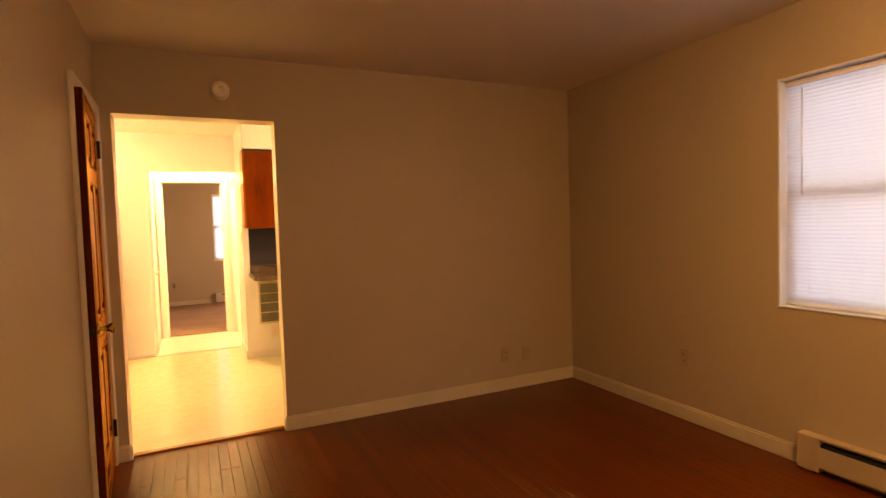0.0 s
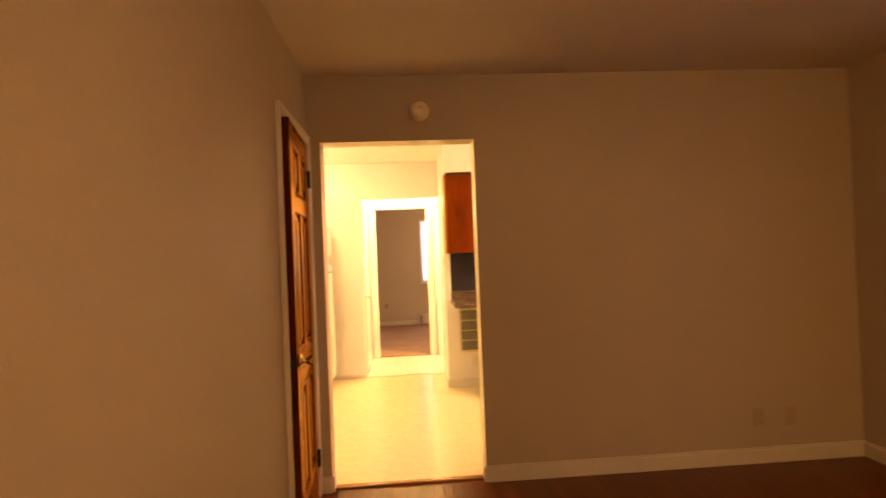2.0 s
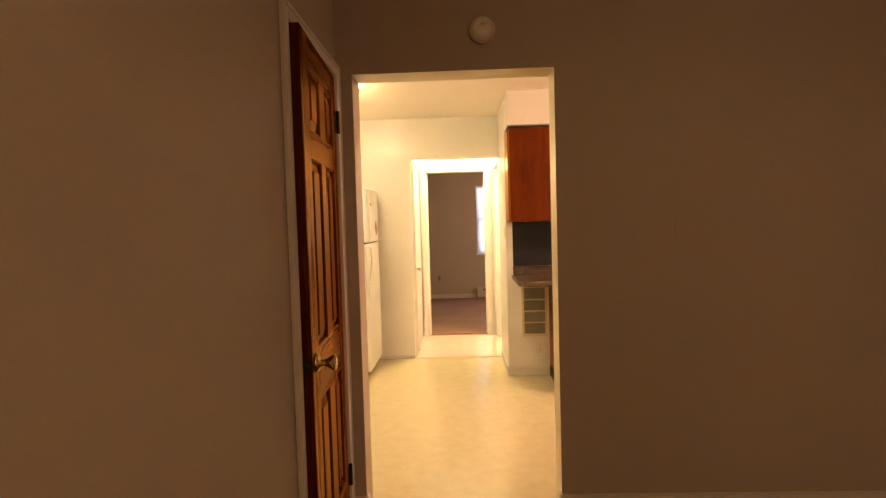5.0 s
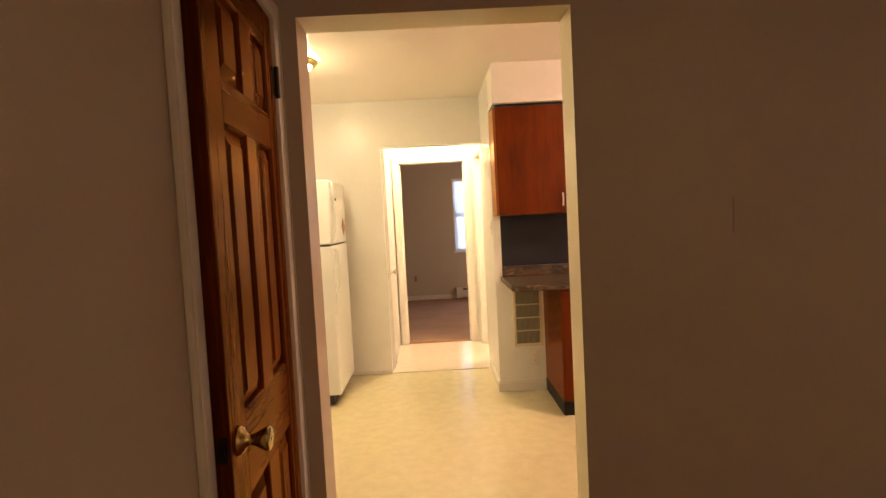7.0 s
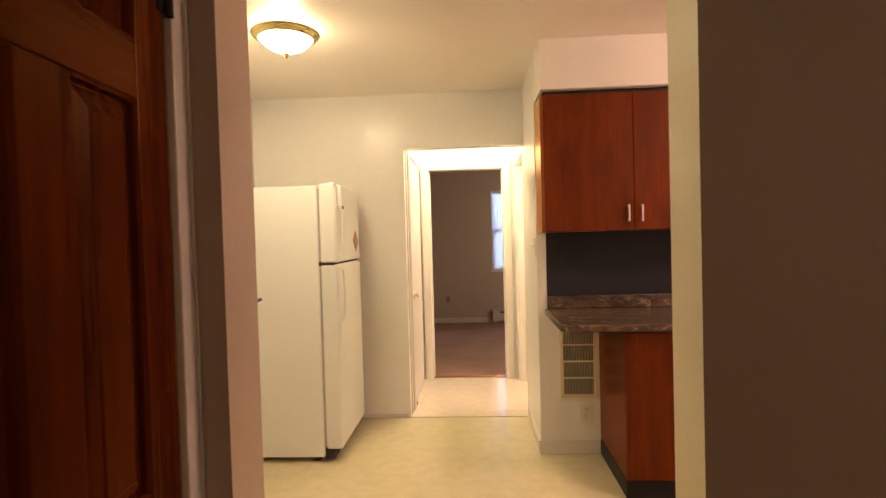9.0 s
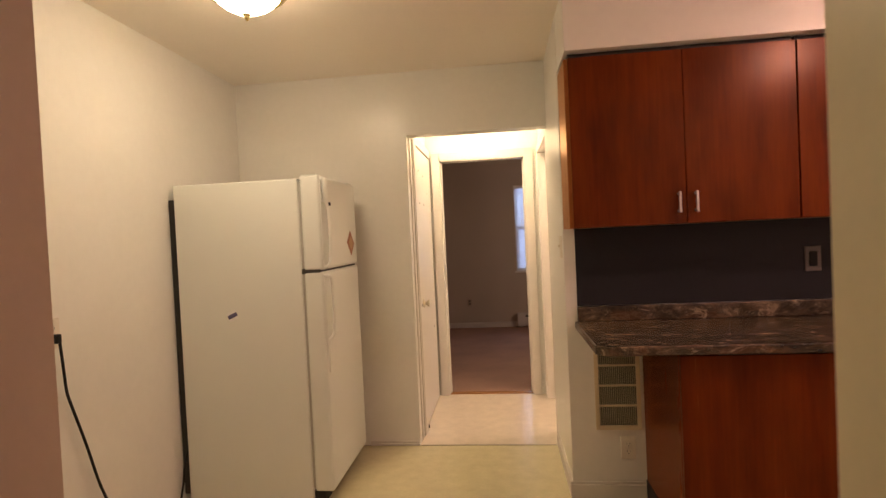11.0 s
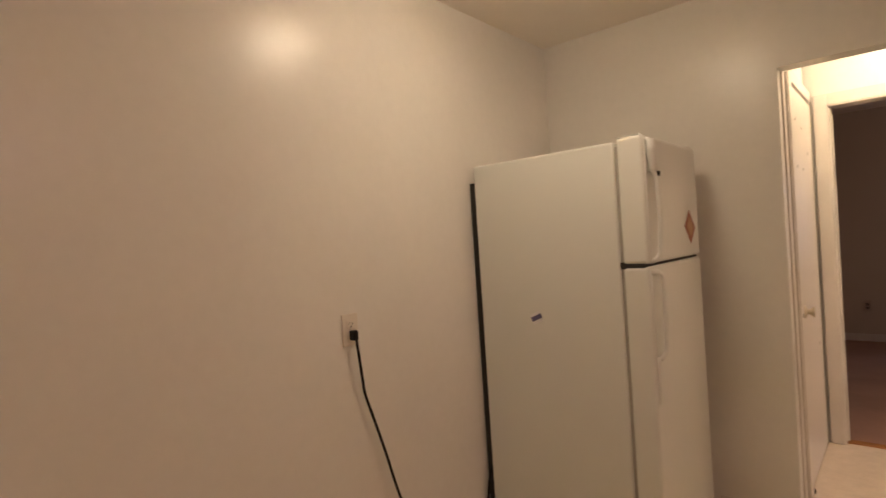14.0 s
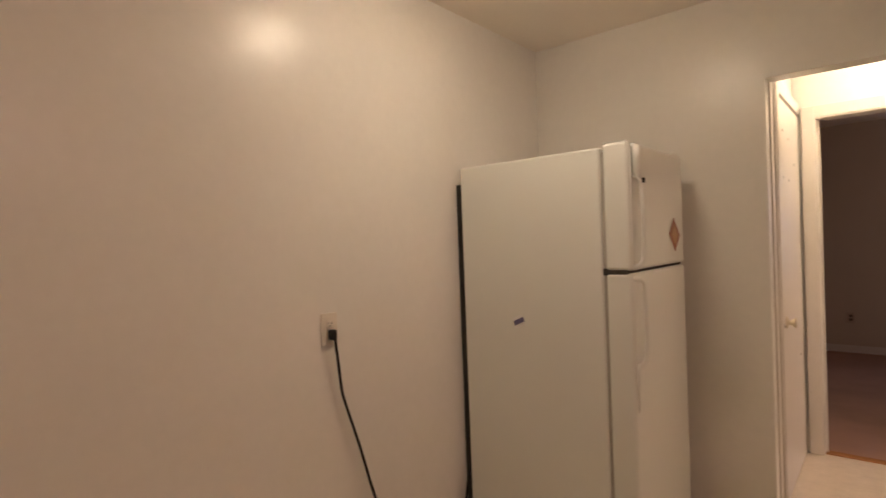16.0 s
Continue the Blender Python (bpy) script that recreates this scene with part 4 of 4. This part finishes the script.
# ---- kitchen cabinets ----


def bar_pull(bm, x, y, z0, z1):
    add_box(bm, x - 0.0055, y - 0.030, z0, x + 0.0055, y - 0.020, z1, 0.003)
    for z in (z0 + 0.004, z1 - 0.014):
        add_box(bm, x - 0.0045, y - 0.022, z, x + 0.0045, y + 0.001, z + 0.010, 0.001)


def wall_cabinet(x0, widths, pulls, label):
    UY, Z0, Z1 = 2.0, 1.37, 2.14
    c = empty("wall_cabinet", (x0, PY, Z0), label=label, category="cabinet", group="wall cabinets")
    w = sum(widths)
    part("body", c, [(-0.016 if x0 < 1.2 else 0.0, UY - PY + 0.020, 0, w - 0.002, -0.002, Z1 - Z0)], (M_CHERRY_SHEEN,), 0.0015)
    part("top_filler", c, [(0.004, UY - PY + 0.024, Z1 - Z0, w - 0.006, -0.002, 2.165 - Z0)], (M_GASKET,))
    x = 0.0
    for k, dw in enumerate(widths):
        dr = part("cabinet_door", c, [(x + 0.0015, UY - PY, 0.002, x + dw - 0.0015, UY - PY + 0.019, Z1 - Z0 - 0.002)], (M_CHERRY,), 0.0018)
        hx = x + dw - 0.036 if pulls[k] == "r" else x + 0.036
        h = part("handle", dr, mats=(M_STEEL,), label="brushed nickel bar handle", build=lambda bm, hx=hx: bar_pull(bm, hx, UY - PY, 0.048, 0.142))
        x += dw
    return c


wall_cabinet(1.150, (0.493, 0.470), "rl", "cherry veneer wall cabinet with two flat doors")
wall_cabinet(2.116, (0.47, 0.47), "rl", "cherry veneer wall cabinet with two flat doors")


def base_cabinet(x0, widths, pulls, label):
    FY, Z1 = 1.70, 0.862
    c = empty("base_cabinet", (x0, PY, 0), label=label, category="cabinet", group="base cabinets")
    w = sum(widths)
    part("body", c, [(0, FY - PY + 0.020, 0.095, w - 0.002, -0.002, Z1)], (M_CHERRY,), 0.0015)
    part("toe_kick", c, [(-0.003, FY - PY + 0.004, 0.0, w - 0.002, -0.002, 0.095)], (M_BLACK,), 0.002, label="black vinyl toe kick")
    part("reveal", c, [(0.15, FY - PY + 0.004, Z1 - 0.012, w - 0.004, FY - PY + 0.02, Z1)], (M_GASKET,))
    x = 0.0
    for k, dw in enumerate(widths):
        dr = part("cabinet_door", c, [(x + 0.0015, FY - PY, 0.098, x + dw - 0.0015, FY - PY + 0.019, Z1 - 0.013)], (M_CHERRY,), 0.0018)
        if k or dw < 0.5:
            hx = x + dw - 0.036 if pulls[k] == "r" else x + 0.036
            part("handle", dr, mats=(M_STEEL,), label="brushed nickel bar handle", build=lambda bm, hx=hx: bar_pull(bm, hx, FY - PY, 0.66, 0.755))
        x += dw
    return c


base_cabinet(1.494, (0.62,), "r", "cherry veneer base cabinet with a black toe kick")
base_cabinet(2.118, (0.53, 0.53), "rl", "cherry veneer base cabinet with two flat doors")

ct = empty("countertop", (1.17, PY, 0.865), label="dark brown stone-look laminate countertop with a low backsplash", category="countertop")


def counter_slab(bm):
    cx = 0.045
    outline = [(0, -0.002), (0, -0.585), (cx, -0.630), (KX1 - 1.172, -0.630), (KX1 - 1.172, -0.002)]
    lo = [bm.verts.new((x, y, 0.0)) for x, y in outline]
    hi = [bm.verts.new((x, y, 0.038)) for x, y in outline]
    n = len(outline)
    bm.faces.new(lo)
    bm.faces.new(hi)
    for i in range(n):
        bm.faces.new((lo[i], lo[(i + 1) % n], hi[(i + 1) % n], hi[i]))
    bmesh.ops.bevel(bm, geom=bm.edges[:], offset=0.006, segments=2, profile=0.5, affect="EDGES")


part("slab", ct, mats=(M_COUNTER,), build=counter_slab)
part("upstand", ct, [(0.014, -0.022, 0.0385, KX1 - 1.172, -0.002, 0.113)], (M_COUNTER,), 0.004)
tagged(part("backsplash_paint", None, [(PX + 0.056, PY - 0.004, 0.979, KX1, PY + 0.001, 1.3695)], (M_SPLASH,)), "dark slate painted panel behind the counter", "backsplash", kind="structure")

# wall vent
vt = empty("wall_vent", (1.255, PY, 0.350), label="cream metal wall register with fine grey louvres", category="vent")
VW, VH = 0.222, 0.452
part("frame", vt, [(0, -0.010, 0, 0.020, 0.0, VH), (VW - 0.020, -0.010, 0, VW, 0.0, VH), (0.02, -0.010, 0, VW - 0.02, 0.0, 0.022), (0.02, -0.010, VH - 0.022, VW - 0.02, 0.0, VH)] + [(0.02, -0.009, 0.022 + k * 0.102 - 0.007, VW - 0.02, 0.0, 0.022 + k * 0.102 + 0.003) for k in (1, 2, 3)], (M_VENT,), 0.0015)
part("louvre_back", vt, [(0.018, -0.003, 0.02, VW - 0.018, -0.001, VH - 0.02)], (M_DUCTBACK,))
part("louvre_fins", vt, [(0.0235 + i * 0.0094, -0.0065, 0.024, 0.0268 + i * 0.0094, -0.003, VH - 0.024) for i in range(19)], (M_DUCT,))

# ---- living room floor strips ----
def floor_strips():
    rng = random.Random(7)
    sw = 0.057
    lengths = (0.45, 0.7, 0.9, 1.2, 1.5)
    meshes = {}
    for ln in lengths:
        bm = bmesh.new()
        add_box(bm, 0, 0, -0.012, sw - 0.0006, ln - 0.0008, 0.0)
        bmesh.ops.bevel(bm, geom=[e for e in bm.edges if all(v.co.z > -0.001 for v in e.verts)], offset=0.0006, segments=1, affect="EDGES")
        meshes[ln] = mesh_of(bm, "plank", (M_PLANK,))
    far = bmesh.new()
    n = 0
    x = XL - 0.02
    while x < XR:
        y = 0.035
        first = True
        while y > YB:
            ln = rng.choice(lengths if first else lengths[2:])
            first = False
            y0 = y - ln
            if y0 > -3.3 and n < 295:
                o = new("plank", meshes[ln])
                o.parent = floor
                o.location = (x, y0, 0.0)
                n += 1
            else:
                w = min(sw - 0.0012, XR - x)
                if w > 0.005:
                    add_box(far, x, max(y0, YB), -0.012, x + w, y - 0.0012, 0.0)
            y = y0
        x += sw
    ob = new("plank_field", mesh_of(far, "plank_field", (M_PLANK,)))
    ob.parent = floor
    ob["kind"] = "stuff"


floor_strips()
